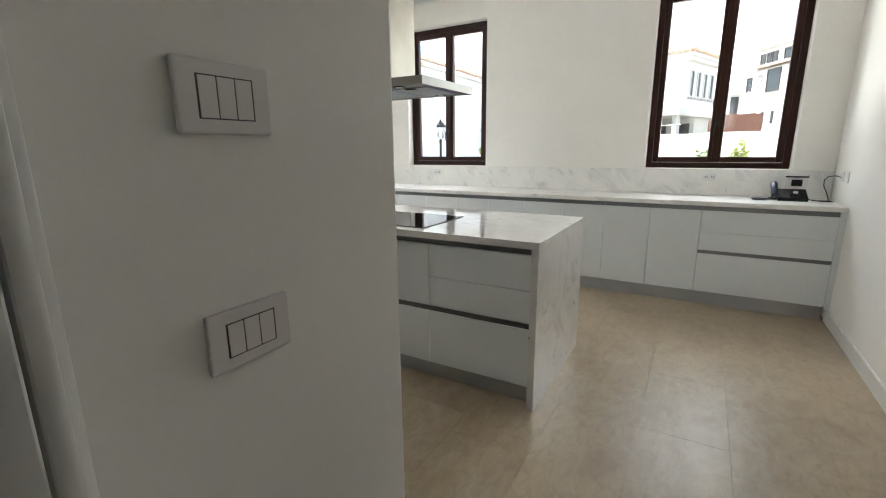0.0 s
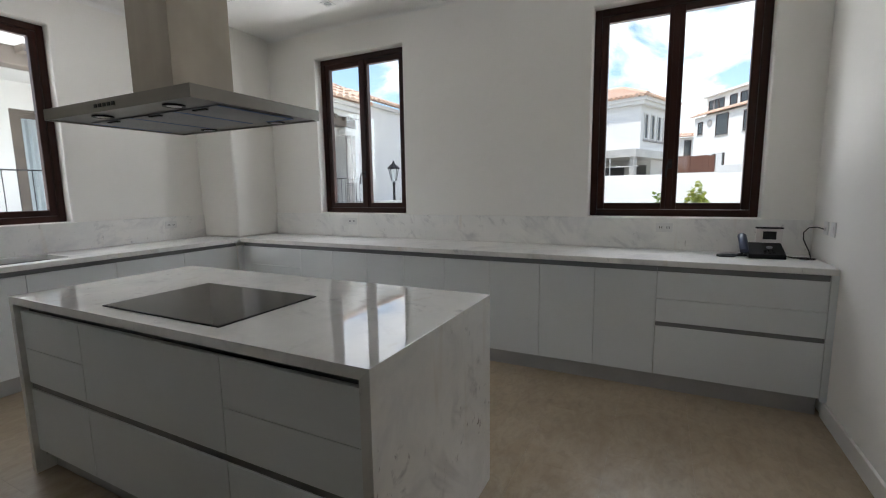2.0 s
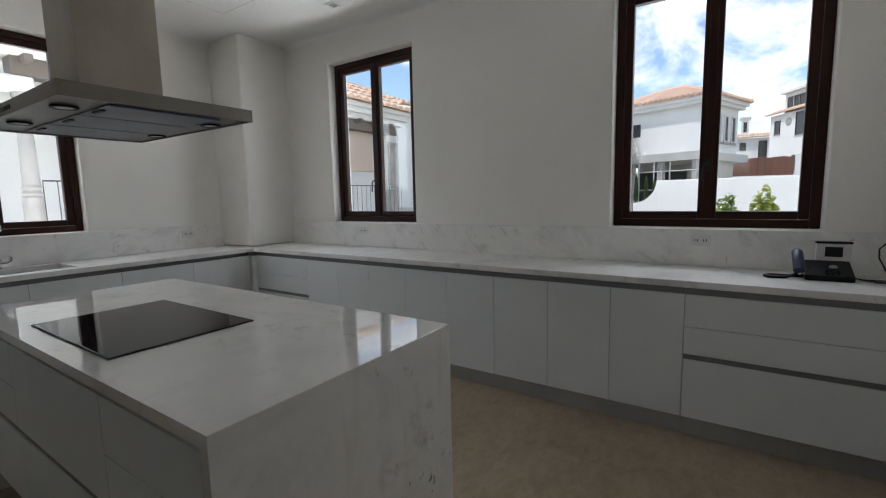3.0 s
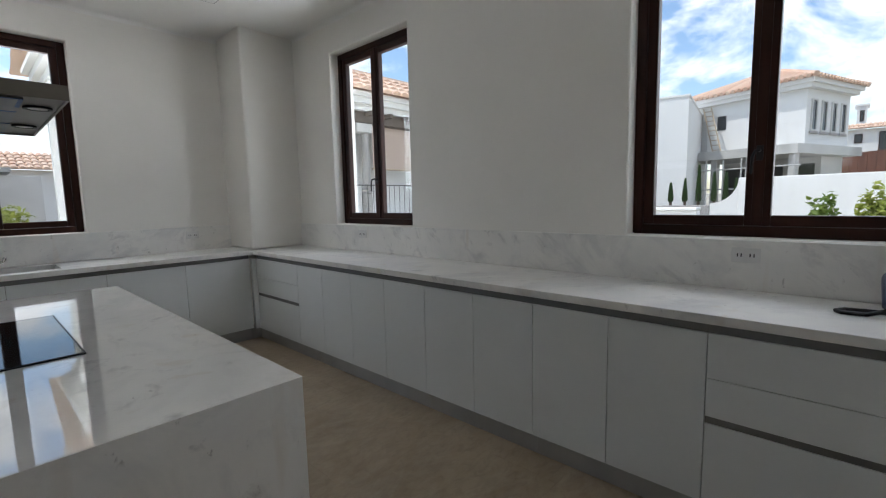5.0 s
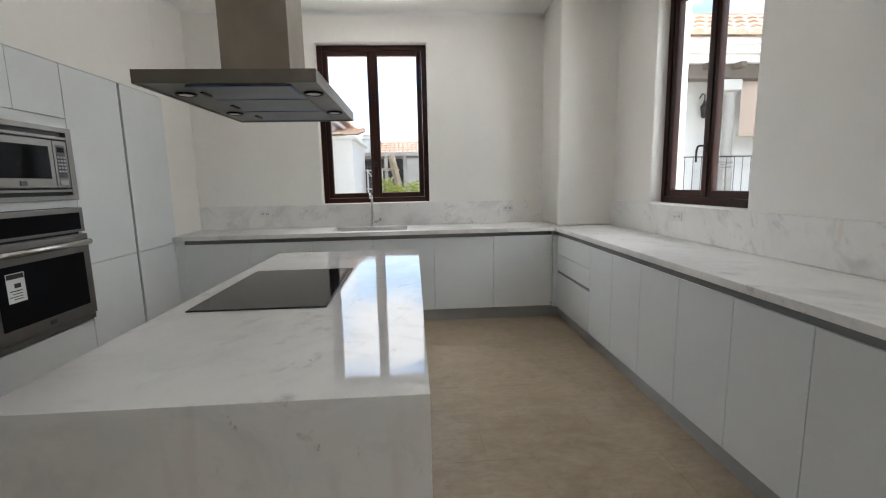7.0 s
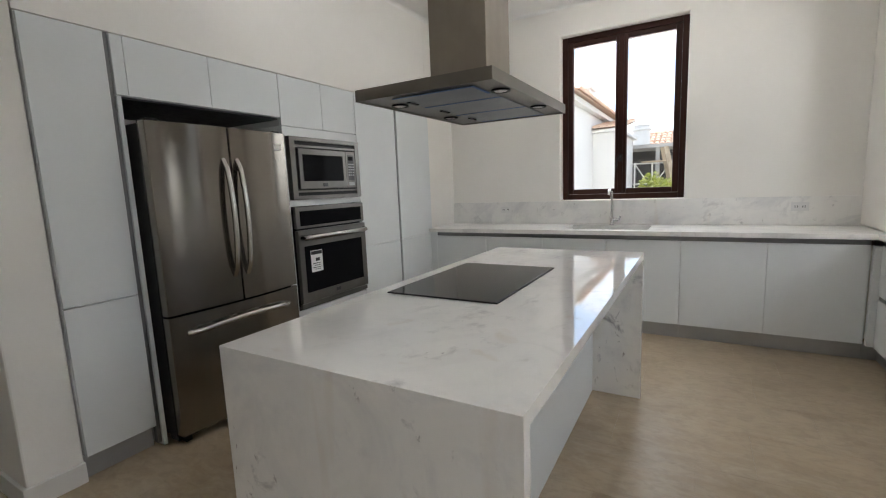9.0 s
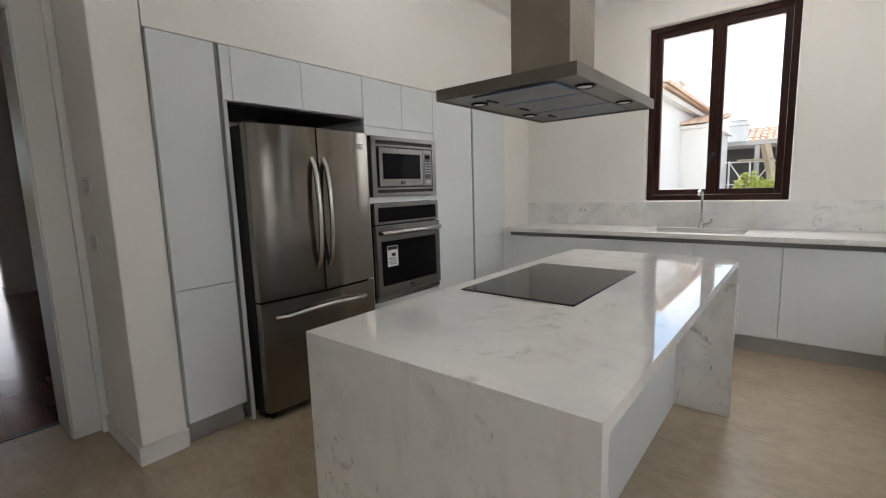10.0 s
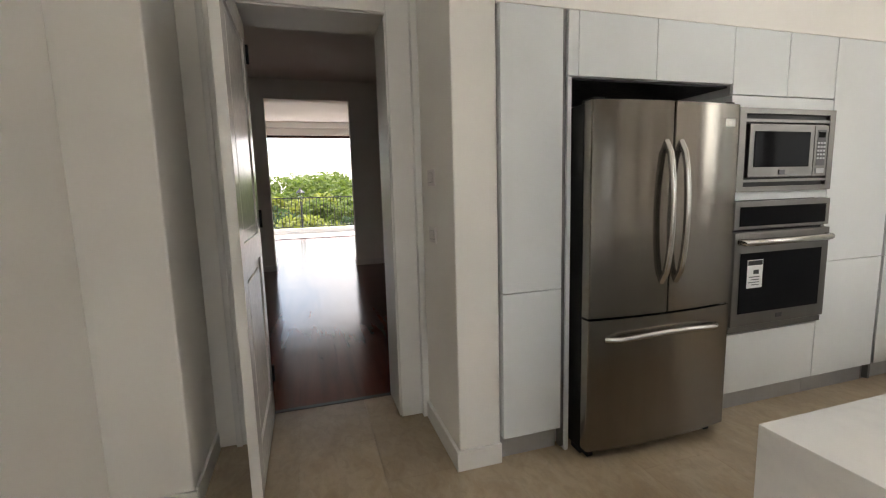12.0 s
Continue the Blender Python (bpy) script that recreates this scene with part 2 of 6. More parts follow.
PLASTER = plain("wall_plaster", (0.88, 0.856, 0.805), 0.85, 0, 0.035, 0.9, 40, 0.035, dist=0.006)
CEIL = plain("ceiling_paint", (0.88, 0.87, 0.84), 0.9, 0, 0.03, 0.8, 50, 0.06)
TRIM = plain("trim_paint", (0.78, 0.765, 0.73), 0.4, 0, 0.03, 2, 40, 0.03)
DOORP = plain("door_paint", (0.80, 0.79, 0.76), 0.22, 0, 0.02, 2, 30, 0.02)
LACQ = plain("cabinet_lacquer", (0.745, 0.77, 0.77), 0.5, 0, 0.025, 1.5, 120, 0.015)
CARC = plain("cabinet_carcass", (0.6, 0.61, 0.61), 0.5, 0, 0.04, 3, 60, 0.02)
ALU = plain("anodised_aluminium", (0.22, 0.222, 0.225), 0.38, 0.85, 0.06, 4, 90, 0.03)
KICK = plain("kick_aluminium", (0.46, 0.465, 0.47), 0.42, 0.55, 0.08, 3, 90, 0.03)
# near-black colour that paints the shade inside recesses and open bays
GAPSHADE = plain("recess_shade", (0.05, 0.05, 0.052), 0.6, 0, 0.1, 5, 60, 0)
MARBLE = marble("white_marble", strength=0.45, flecks=0.5)
MARBLE_END = marble("white_marble_end_slab", along=(1.0, 0.8, 0.55), turn=(0.9, 0.2, 0.5), strength=0.65, flecks=1.1)
HONED = marble("honed_white_marble", 0.30, 1.5, (0.5, 0.5, 1.1), (0.6, 0.65, 0.3), 0.8, 0.5)
STONE = limestone("beige_limestone")
GROUT = plain("grout", (0.36, 0.285, 0.195), 0.9, 0, 0.15, 12, 120, 0.2)
STEELX = steel("hood_steel", (0.25, 0.232, 0.205), 0.36, (0.6, 60, 60), 0.2, 0.3)
CHIMNEY = steel("chimney_steel", (0.42, 0.375, 0.312), 0.36, (60, 60, 0.6), 0.35, 0.8)
FRIDGE = steel("fridge_steel", (0.25, 0.228, 0.20), 0.17, (45, 45, 0.5), 0.05, 0.92)
HANDLE = steel("handle_steel", (0.55, 0.53, 0.50), 0.2, (10, 10, 10), 0.05)
CHROME = steel("chrome", (0.78, 0.78, 0.78), 0.08, (10, 10, 10), 0.05)
BLACKG = plain("black_glass", (0.012, 0.012, 0.013), 0.05, 0, 0.1, 2, 20, 0)
BLACKG.node_tree.nodes["Principled BSDF"].inputs["Specular IOR Level"].default_value = 0.22
OVENG = plain("oven_glass", (0.010, 0.010, 0.011), 0.07, 0, 0.1, 2, 20, 0)
OVENG.node_tree.nodes["Principled BSDF"].inputs["Specular IOR Level"].default_value = 0.015
TRIMS = steel("trim_steel", (0.20, 0.192, 0.18), 0.36, (60, 60, 0.6), 0.12, 0.5)
BLACKP = plain("black_plastic", (0.010, 0.010, 0.011), 0.42, 0, 0.15, 12, 140, 0.05)
BLACKP.node_tree.nodes["Principled BSDF"].inputs["Specular IOR Level"].default_value = 0.25
GREYP = plain("grey_plastic", (0.42, 0.43, 0.44), 0.45, 0, 0.06, 12, 140, 0.04)
FIELD = plain("key_field_grey", (0.045, 0.045, 0.048), 0.35, 0, 0.06, 12, 140, 0.02)
BLUEP = plain("blue_black_plastic", (0.03, 0.04, 0.075), 0.35, 0, 0.1, 12, 140, 0.04)
WHITEP = plain("white_plastic", (0.76, 0.75, 0.73), 0.35, 0, 0.03, 12, 140, 0.02)
GREYSW = plain("light_grey_plastic", (0.74, 0.70, 0.68), 0.4, 0, 0.03, 12, 140, 0.02)
BLUETAPE = plain("blue_film", (0.03, 0.12, 0.36), 0.4, 0, 0.1, 20, 80, 0.02)
FILTER = plain("hood_filter", (0.24, 0.25, 0.265), 0.4, 0.9, 0.15, 5, 90, 0.1, (1, 12, 1))
PAPER = plain("paper", (0.82, 0.82, 0.80), 0.7, 0, 0.03, 20, 100, 0.02)
INK = plain("ink", (0.02, 0.02, 0.02), 0.6, 0, 0.1, 20, 60, 0)
MAHOG = wood("mahogany", (0.018, 0.006, 0.004), (0.046, 0.0135, 0.008), 0.42, "z", 16)
MAHOGX = wood("mahogany_rail", (0.018, 0.006, 0.004), (0.046, 0.0135, 0.008), 0.42, "x", 16)
MAHOGY = wood("mahogany_rail_side", (0.018, 0.006, 0.004), (0.046, 0.0135, 0.008), 0.42, "y", 16)
for mt in (MAHOG, MAHOGX, MAHOGY):
    mt.node_tree.nodes["Principled BSDF"].inputs["Specular IOR Level"].default_value = 0.22
PARQ = wood("dark_parquet", (0.090, 0.024, 0.014), (0.170, 0.048, 0.028), 0.16, "y", 9, True, 0.1)
PARQ.node_tree.nodes["Principled BSDF"].inputs["Specular IOR Level"].default_value = 0.2
GLASS = pane_glass("window_glass")
IRON = plain("black_iron", (0.02, 0.02, 0.022), 0.5, 0.4, 0.2, 10, 80, 0.1)
WHITEX = plain("exterior_render", (0.72, 0.715, 0.70), 0.9, 0, 0.06, 0.6, 12, 0.15)
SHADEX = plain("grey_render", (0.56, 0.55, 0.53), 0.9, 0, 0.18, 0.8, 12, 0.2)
CONC = plain("concrete", (0.46, 0.45, 0.43), 0.9, 0, 0.2, 1.2, 14, 0.2)
STONEX = plain("grey_stone", (0.34, 0.325, 0.31), 0.85, 0, 0.18, 3, 30, 0.25)
BEAM = wood("weathered_beam", (0.07, 0.055, 0.045), (0.17, 0.14, 0.115), 0.7, "y", 8)
FENCE = wood("fence_boards", (0.10, 0.042, 0.028), (0.19, 0.085, 0.055), 0.7, "z", 9)
BLIND = plain("beige_blind", (0.46, 0.36, 0.30), 0.8, 0, 0.06, 2, 40, 0.1)
CURTAIN = plain("pale_curtain", (0.55, 0.60, 0.62), 0.8, 0, 0.08, 3, 40, 0.1)
DARKWIN = plain("dark_window", (0.035, 0.04, 0.045), 0.12, 0, 0.1, 2, 20, 0)
ROOFT = terracotta("terracotta_tile")
LEAF1 = leaves("leaf_green", (0.085, 0.15, 0.027), (0.23, 0.30, 0.06))
LEAF2 = leaves("leaf_dark", (0.03, 0.07, 0.02), (0.08, 0.14, 0.04))
LEAF3 = leaves("leaf_yellow", (0.18, 0.23, 0.033), (0.36, 0.39, 0.07))
BARK = plain("bark", (0.10, 0.075, 0.055), 0.9, 0, 0.3, 6, 40, 0.5)
GROUND = plain("dry_ground", (0.36, 0.33, 0.27), 0.95, 0, 0.3, 0.3, 6, 0.4)
TERR = plain("terrace_tile", (0.62, 0.58, 0.53), 0.5, 0, 0.08, 2, 40, 0.05)
TIMBER = plain("raw_timber", (0.42, 0.34, 0.24), 0.8, 0, 0.2, 4, 40, 0.2)

# ---------------------------------------------------------------- helpers
ORIGIN = {}


def thing(name, at=(0, 0, 0), label="", category="", group="", kind="", turn=0):
    ob = new(name)
    ob.empty_display_size = 0.1
    ob.matrix_world = pose(*at, 0, 0, turn)
    ORIGIN[ob.name] = None if turn else Vector(at)
    return tagged(ob, label, category, group, kind)


def root_of(ob):
    while ob.parent:
        ob = ob.parent
    return ob


def mesh_of(name, bm, material, smooth=None):
    me = bpy.data.meshes.new(name)
    bmesh.ops.recalc_face_normals(bm, faces=bm.faces)
    if smooth:
        # soft shading on rounded bodies only: wide flat faces stay flat beside their narrow bevels
        for f in bm.faces:
            f.smooth = True
        for e in bm.edges:
            if len(e.link_faces) == 2:
                a, b = (f.calc_area() for f in e.link_faces)
                e.smooth = e.calc_face_angle(0) < radians(smooth) and max(a, b) < 12 * min(a, b)
            else:
                e.smooth = False
    bm.to_mesh(me)
    bm.free()
    for mt in (material if isinstance(material, (list, tuple)) else [material]):
        me.materials.append(mt)
    return me


def part(name, bm, material, parent, label="", smooth=40):
    """One mesh under a thing or a part. World coordinates, unless the thing is turned."""
    org = ORIGIN.get(root_of(parent).name)
    if org is not None:
        bm.transform(Matrix.Translation(-org))
    ob = new(name, mesh_of(name, bm, material, smooth))
    ob.parent = parent
    return tagged(ob, label)


def solid(name, bm, material, label="", category="", group="", kind="structure", smooth=40):
    """A top-level mesh in world coordinates."""
    return tagged(new(name, mesh_of(name, bm, material, smooth)), label, category, group, kind)


def box(*spans, bev=0.0, seg=2):
    """Boxes given as (x0, y0, z0, x1, y1, z1), in one bmesh."""
    bm = bmesh.new()
    for x0, y0, z0, x1, y1, z1 in spans:
        bmesh.ops.create_cube(bm, size=1, matrix=Matrix.Translation(((x0 + x1) / 2, (y0 + y1) / 2, (z0 + z1) / 2))
                              @ Matrix.Diagonal((abs(x1 - x0), abs(y1 - y0), abs(z1 - z0), 1)))
    if bev:
        bmesh.ops.bevel(bm, geom=list(bm.edges), offset=bev, segments=seg, profile=0.5, affect="EDGES")
    return bm


def cyl(bm, a, b, r0, r1=None, n=16, cap=True):
    a, b = Vector(a), Vector(b)
    q = (b - a).to_track_quat("Z", "Y").to_matrix().to_4x4()
    bmesh.ops.create_cone(bm, cap_ends=cap, segments=n, radius1=r0, radius2=r0 if r1 is None else r1, depth=(b - a).length,
                          matrix=Matrix.Translation((a + b) / 2) @ q)
    return bm


def tube(bm, pts, r, n=8):
    """A round bar along a line of points."""
    pts = [Vector(p) for p in pts]
    rings = []
    for i, p in enumerate(pts):
        d = (pts[min(i + 1, len(pts) - 1)] - pts[max(i - 1, 0)]).normalized()
        if i == 0:
            u = d.cross(Vector((0, 0, 1))) if abs(d.z) < 0.9 else d.cross(Vector((0, 1, 0)))
        else:
            u = u - d * u.dot(d)
        u.normalize()
        v = d.cross(u).normalized()
        rings.append([bm.verts.new(p + (u * math.cos(k * math.tau / n) + v * math.sin(k * math.tau / n)) * r) for k in range(n)])
    for a, b in zip(rings, rings[1:]):
        for k in range(n):
            bm.faces.new((a[k], a[(k + 1) % n], b[(k + 1) % n], b[k]))
    bm.faces.new(rings[0])
    bm.faces.new(rings[-1][::-1])
    return bm


def lathe(bm, at, profile, n=20):
    """A turned body: profile of (radius, height)."""
    rings = []
    for r, z in profile:
        rings.append([bm.verts.new((at[0] + r * math.cos(k * math.tau / n), at[1] + r * math.sin(k * math.tau / n), at[2] + z)) for k in range(n)])
    for a, b in zip(rings, rings[1:]):
        for k in range(n):
            bm.faces.new((a[k], a[(k + 1) % n], b[(k + 1) % n], b[k]))
    bm.faces.new(rings[0])
    bm.faces.new(rings[-1])
    return bm


def holed(axis, p0, p1, u0, u1, z0, z1, holes, bev=0.006):
    """A wall across axis ('x' or 'y') from p0 to p1, along u and up z, with openings (u0, u1, z0, z1) through it."""
    us = sorted({u0, u1, *(h[0] for h in holes), *(h[1] for h in holes)})
    zs = sorted({z0, z1, *(h[2] for h in holes), *(h[3] for h in holes)})
    bm = bmesh.new()
    vs = {}

    def v(p, u, z):
        key = (p, u, z)
        if key not in vs:
            vs[key] = bm.verts.new((p, u, z) if axis == "x" else (u, p, z))
        return vs[key]

    def full(i, k):
        if not (0 <= i < len(us) - 1 and 0 <= k < len(zs) - 1):
            return False
        uc, zc = (us[i] + us[i + 1]) / 2, (zs[k] + zs[k + 1]) / 2
        return not any(h[0] < uc < h[1] and h[2] < zc < h[3] for h in holes)
    for i in range(len(us) - 1):
        for k in range(len(zs) - 1):
            if not full(i, k):
                continue
            a, b, c, d = us[i], us[i + 1], zs[k], zs[k + 1]
            bm.faces.new((v(p0, a, c), v(p0, b, c), v(p0, b, d), v(p0, a, d)))
            bm.faces.new((v(p1, a, d), v(p1, b, d), v(p1, b, c), v(p1, a, c)))
            if not full(i - 1, k):
                bm.faces.new((v(p0, a, c), v(p0, a, d), v(p1, a, d), v(p1, a, c)))
            if not full(i + 1, k):
                bm.faces.new((v(p0, b, d), v(p0, b, c), v(p1, b, c), v(p1, b, d)))
            if not full(i, k - 1):
                bm.faces.new((v(p0, b, c), v(p0, a, c), v(p1, a, c), v(p1, b, c)))
            if not full(i, k + 1):
                bm.faces.new((v(p0, a, d), v(p0, b, d), v(p1, b, d), v(p1, a, d)))
    bmesh.ops.recalc_face_normals(bm, faces=bm.faces)
    if bev:
        es = [e for e in bm.edges if len(e.link_faces) == 2 and e.calc_face_angle(0) > 1.2]
        bmesh.ops.bevel(bm, geom=es, offset=bev, segments=2, profile=0.5, affect="EDGES")
    return bm


# ---------------------------------------------------------------- the kitchen's shell
NX, WX, EX, SY, CZ = 7.53, -4.04, 1.408, 3.39, 3.03      # north wall, west wall, east wall, south wall, ceiling
WIN1, WIN2 = (-0.045, 1.112, 1.143, 2.745), (-2.842, -1.770, 1.143, 2.745)
WIN3 = (4.647, 5.766, 1.143, 2.745)
solid("wall_north", holed("y", NX, NX + 0.27, WX - 0.27, EX + 0.27, -0.02, CZ, [WIN1, WIN2], 0.012), PLASTER, "smooth white plastered wall with two window openings", "wall")
solid("wall_west", holed("x", WX, WX - 0.27, 2.45, NX - 0.003, -0.02, CZ, [WIN3], 0.012), PLASTER, "smooth white plastered wall with a window over the sink", "wall")
solid("wall_east", box((EX, 3.28, -0.02, EX + 0.27, NX - 0.003, CZ), bev=0.004), PLASTER, "plain white plastered wall beside the counter", "wall")
solid("wall_niche", box((1.11, 2.452, -0.02, EX + 0.27, 3.277, CZ), bev=0.008), PLASTER, "white plastered wall end beside the open door", "wall")
solid("pillar_wall_end", box((-0.262, 2.452, -0.02, -0.05, 3.385, CZ), bev=0.008), PLASTER, "white plastered wall end with light switches", "wall")
solid("wall_south_upper", box((-3.49, 2.74, 2.134, -0.264, SY, CZ)), PLASTER, "white plastered wall above the built-in cabinets", "wall")
solid("wall_south_corner", box((WX, 2.74, -0.02, -3.492, SY, CZ)), PLASTER, "white plastered wall in the corner beside tall cabinets", "wall")
solid("wall_south_back", box((WX, 2.45, -0.02, -0.264, 2.738, CZ)), PLASTER, "white plastered wall behind the tall cabinets", "wall")
solid("wall_door", holed("y", 2.452, 2.78, -0.048, 1.108, -0.02, CZ, [(0.097, 0.89, -0.02, 2.287)], 0.004), PLASTER, "white plastered wall around the doorway", "wall")
solid("corner_column", box((WX - 0.05, 6.98, 0.901, -3.50, NX + 0.05, CZ + 0.05), bev=0.022, seg=4), PLASTER, "square white plastered column standing in the corner", "column")
solid("ceiling", box((WX - 0.27, 2.45, CZ + 0.001, EX + 0.27, NX + 0.27, CZ + 0.25)), CEIL, "flat white painted ceiling", "ceiling")


def cove(bm, a, b, inward):
    """A small rounded fillet between wall and ceiling from a to b."""
    a, b, inw = Vector(a), Vector(b), Vector(inward)
    r = 0.035
    prof = [(0, -r)] + [(r - r * math.cos(t), -r + r * math.sin(t)) for t in (0.4, 0.8, 1.2)] + [(r, 0), (0, 0)]
    rows = [[bm.verts.new(p + inw * u + Vector((0, 0, w))) for u, w in prof] for p in (a, b)]
    n = len(prof)
    for k in range(n):
        bm.faces.new((rows[0][k], rows[0][(k + 1) % n], rows[1][(k + 1) % n], rows[1][k]))
    bm.faces.new(rows[0])
    bm.faces.new(rows[1])


bm = bmesh.new()
cz = CZ - 0.001
cove(bm, (-3.50, NX, cz), (EX, NX, cz), (0, -1, 0))
cove(bm, (WX, 6.98, cz), (WX, SY, cz), (1, 0, 0))
cove(bm, (EX, NX, cz), (EX, 3.28, cz), (-1, 0, 0))
cove(bm, (WX, SY, cz), (-0.05, SY, cz), (0, 1, 0))
solid("trim_cove", bm, CEIL, "soft rounded joint between wall and ceiling", "trim")

floor = thing("floor", (-1.3, 4.9, 0), "mottled beige limestone tile floor with fine joints", "floor", kind="structure")
part("screed", box((WX - 0.27, 2.45, -0.12, EX + 0.27, NX + 0.27, -0.004)), GROUT, floor)

# baseboards
for name, sp in (("baseboard", (1.391, 3.30, 0, 1.4075, 7.0, 0.10)), ("baseboard", (1.094, 2.80, 0, 1.109, 3.262, 0.10)),
                 ("baseboard", (1.094, 3.279, 0, 1.390, 3.295, 0.10)), ("baseboard", (-0.049, 2.845, 0, -0.032, 3.385, 0.10)),
                 ("baseboard", (-0.262, 3.386, 0, -0.032, 3.403, 0.10))):
    solid(name, box(sp, bev=0.003), TRIM, "low white painted baseboard", "baseboard")


# ---------------------------------------------------------------- windows
def window(name, u0, u1, z0, z1, at, side, label):
    """A two-leaf timber casement; side 'y': in the north wall, 'x': in the west wall."""
    def sp(a, d0, c, b, d1, e):
        return (a, at + d0, c, b, at + d1, e) if side == "y" else (at - d1, a, c, at - d0, b, e)
    rail = MAHOGX if side == "y" else MAHOGY
    centre = ((u0 + u1) / 2, at + 0.03, z0) if side == "y" else (at - 0.03, (u0 + u1) / 2, z0)
    w = thing(name, centre, label, "window", kind="structure")
    f = 0.052
    e = 0.001
    part("frame_stile", box(sp(u0 + e, 0, z0 + e, u0 + f, 0.075, z1 - e), bev=0.004), MAHOG, w)
    part("frame_stile", box(sp(u1 - f, 0, z0 + e, u1 - e, 0.075, z1 - e), bev=0.004), MAHOG, w)
    part("frame_head", box(sp(u0 + f, 0.001, z1 - f, u1 - f, 0.074, z1 - e), bev=0.004), rail, w)
    part("frame_sill", box(sp(u0 + f, 0.001, z0 + e, u1 - f, 0.074, z0 + f), bev=0.004), rail, w)
    mid = (u0 + u1) / 2
    s = 0.052
    for a, b in ((u0 + f + 0.002, mid - 0.001), (mid + 0.001, u1 - f - 0.002)):
        leaf = part("sash", box(sp(a, 0.012, z0 + f + 0.002, a + s, 0.062, z1 - f - 0.002), sp(b - s, 0.012, z0 + f + 0.002, b, 0.062, z1 - f - 0.002), bev=0.005), MAHOG, w)
        part("sash_rail", box(sp(a + s, 0.013, z0 + f + 0.002, b - s, 0.061, z0 + f + s), bev=0.004), rail, leaf)
        part("sash_rail", box(sp(a + s, 0.013, z1 - f - s, b - s, 0.061, z1 - f - 0.002), bev=0.004), rail, leaf)
        g = part("pane", box(sp(a + s - 0.008, 0.034, z0 + f + s - 0.008, b - s + 0.008, 0.040, z1 - f - s + 0.008)), GLASS, leaf, "clear glass pane")
        g.visible_shadow = False
    # cover strip where the leaves meet, and the handle
    part("meeting_strip", box(sp(mid - 0.022, 0.0, z0 + f + 0.004, mid + 0.022, 0.011, z1 - f - 0.004), bev=0.003), MAHOG, w)
    hz = z0 + 0.40
    hb = box(sp(mid - 0.014, -0.008, hz - 0.035, mid + 0.014, -0.001, hz + 0.035), bev=0.003)
    h = part("handle_plate", hb, IRON, w, "black metal handle plate")
    p = (lambda u, d, z: (u, at + d, z)) if side == "y" else (lambda u, d, z: (at - d, u, z))
    hm = bmesh.new()
    tube(hm, [p(mid, -0.008, hz + 0.01), p(mid, -0.045, hz + 0.01), p(mid - 0.012, -0.052, hz + 0.006), p(mid - 0.022, -0.054, hz - 0.02), p(mid - 0.026, -0.052, hz - 0.10)], 0.007)
    part("handle", hm, IRON, h, "black metal lever handle")
    return w


window("window_1", *WIN1, 7.622, "y", "dark mahogany two-leaf casement window above the counter")
window("window_2", *WIN2, 7.622, "y", "dark mahogany two-leaf casement window near the corner column")
window("window_3", *WIN3, -4.124, "x", "dark mahogany two-leaf casement window above the sink")

# ---------------------------------------------------------------- base cabinets and worktops
FY, FX = 6.95, -3.452           # faces of the doors, north run and west run
KZ, DZ, GZ = 0.125, 0.822, 0.862      # bottom of the doors, their top, underside of the worktop


def north_unit(x0, x1, fronts, label):
    """fronts: (x0, x1, z0, z1) of doors and drawers."""
    u = thing("base_cabinet", ((x0 + x1) / 2, 7.24, 0), label, "cabinet", "base cabinets under the long counter")
    part("body", box((x0 + 0.001, FY + 0.021, KZ, x1 - 0.001, NX - 0.022, DZ - 0.03)), CARC, u)
    part("grip_channel", box((x0 + 0.0005, FY + 0.012, DZ - 0.02, x1 - 0.0005, FY + 0.045, GZ - 0.001), bev=0.001), ALU, u, "grey aluminium grip channel")
    part("kickboard", box((x0 + 0.0005, FY + 0.052, 0.001, x1 - 0.0005, FY + 0.066, KZ - 0.002)), KICK, u, "grey aluminium kickboard")
    drawers = len(fronts) > 2
    for a, b, c, d in fronts:
        part("drawer" if drawers else "door", box((a + 0.0015, FY, c, b - 0.0015, FY + 0.019, d), bev=0.0015), LACQ, u)
    if drawers:
        part("drawer_channel", box((x0 + 0.001, FY + 0.008, 0.458, x1 - 0.001, FY + 0.02, 0.488)), ALU, u, "grey aluminium grip channel")
    return u


xs = [-2.618, -2.232, -1.845, -1.458, -1.066, -0.677, -0.290, 0.097, 0.487]
for i in range(0, 8, 2):
    north_unit(xs[i], xs[i + 2], [(xs[i], xs[i + 1], KZ, DZ), (xs[i + 1], xs[i + 2], KZ, DZ)], "white lacquered two-door base cabinet without handles")
for x0, x1 in ((-3.40, -2.618), (0.487, 1.372)):
    north_unit(x0, x1, [(x0, x1, 0.644, DZ), (x0, x1, 0.488, 0.641), (x0, x1, KZ, 0.458)], "white lacquered base cabinet with three drawers")
solid("filler_strip", box((1.3735, FY + 0.0005, KZ - 0.02, 1.4075, FY + 0.02, GZ - 0.001)), LACQ, "narrow white filler strip against the wall", "filler", kind="")


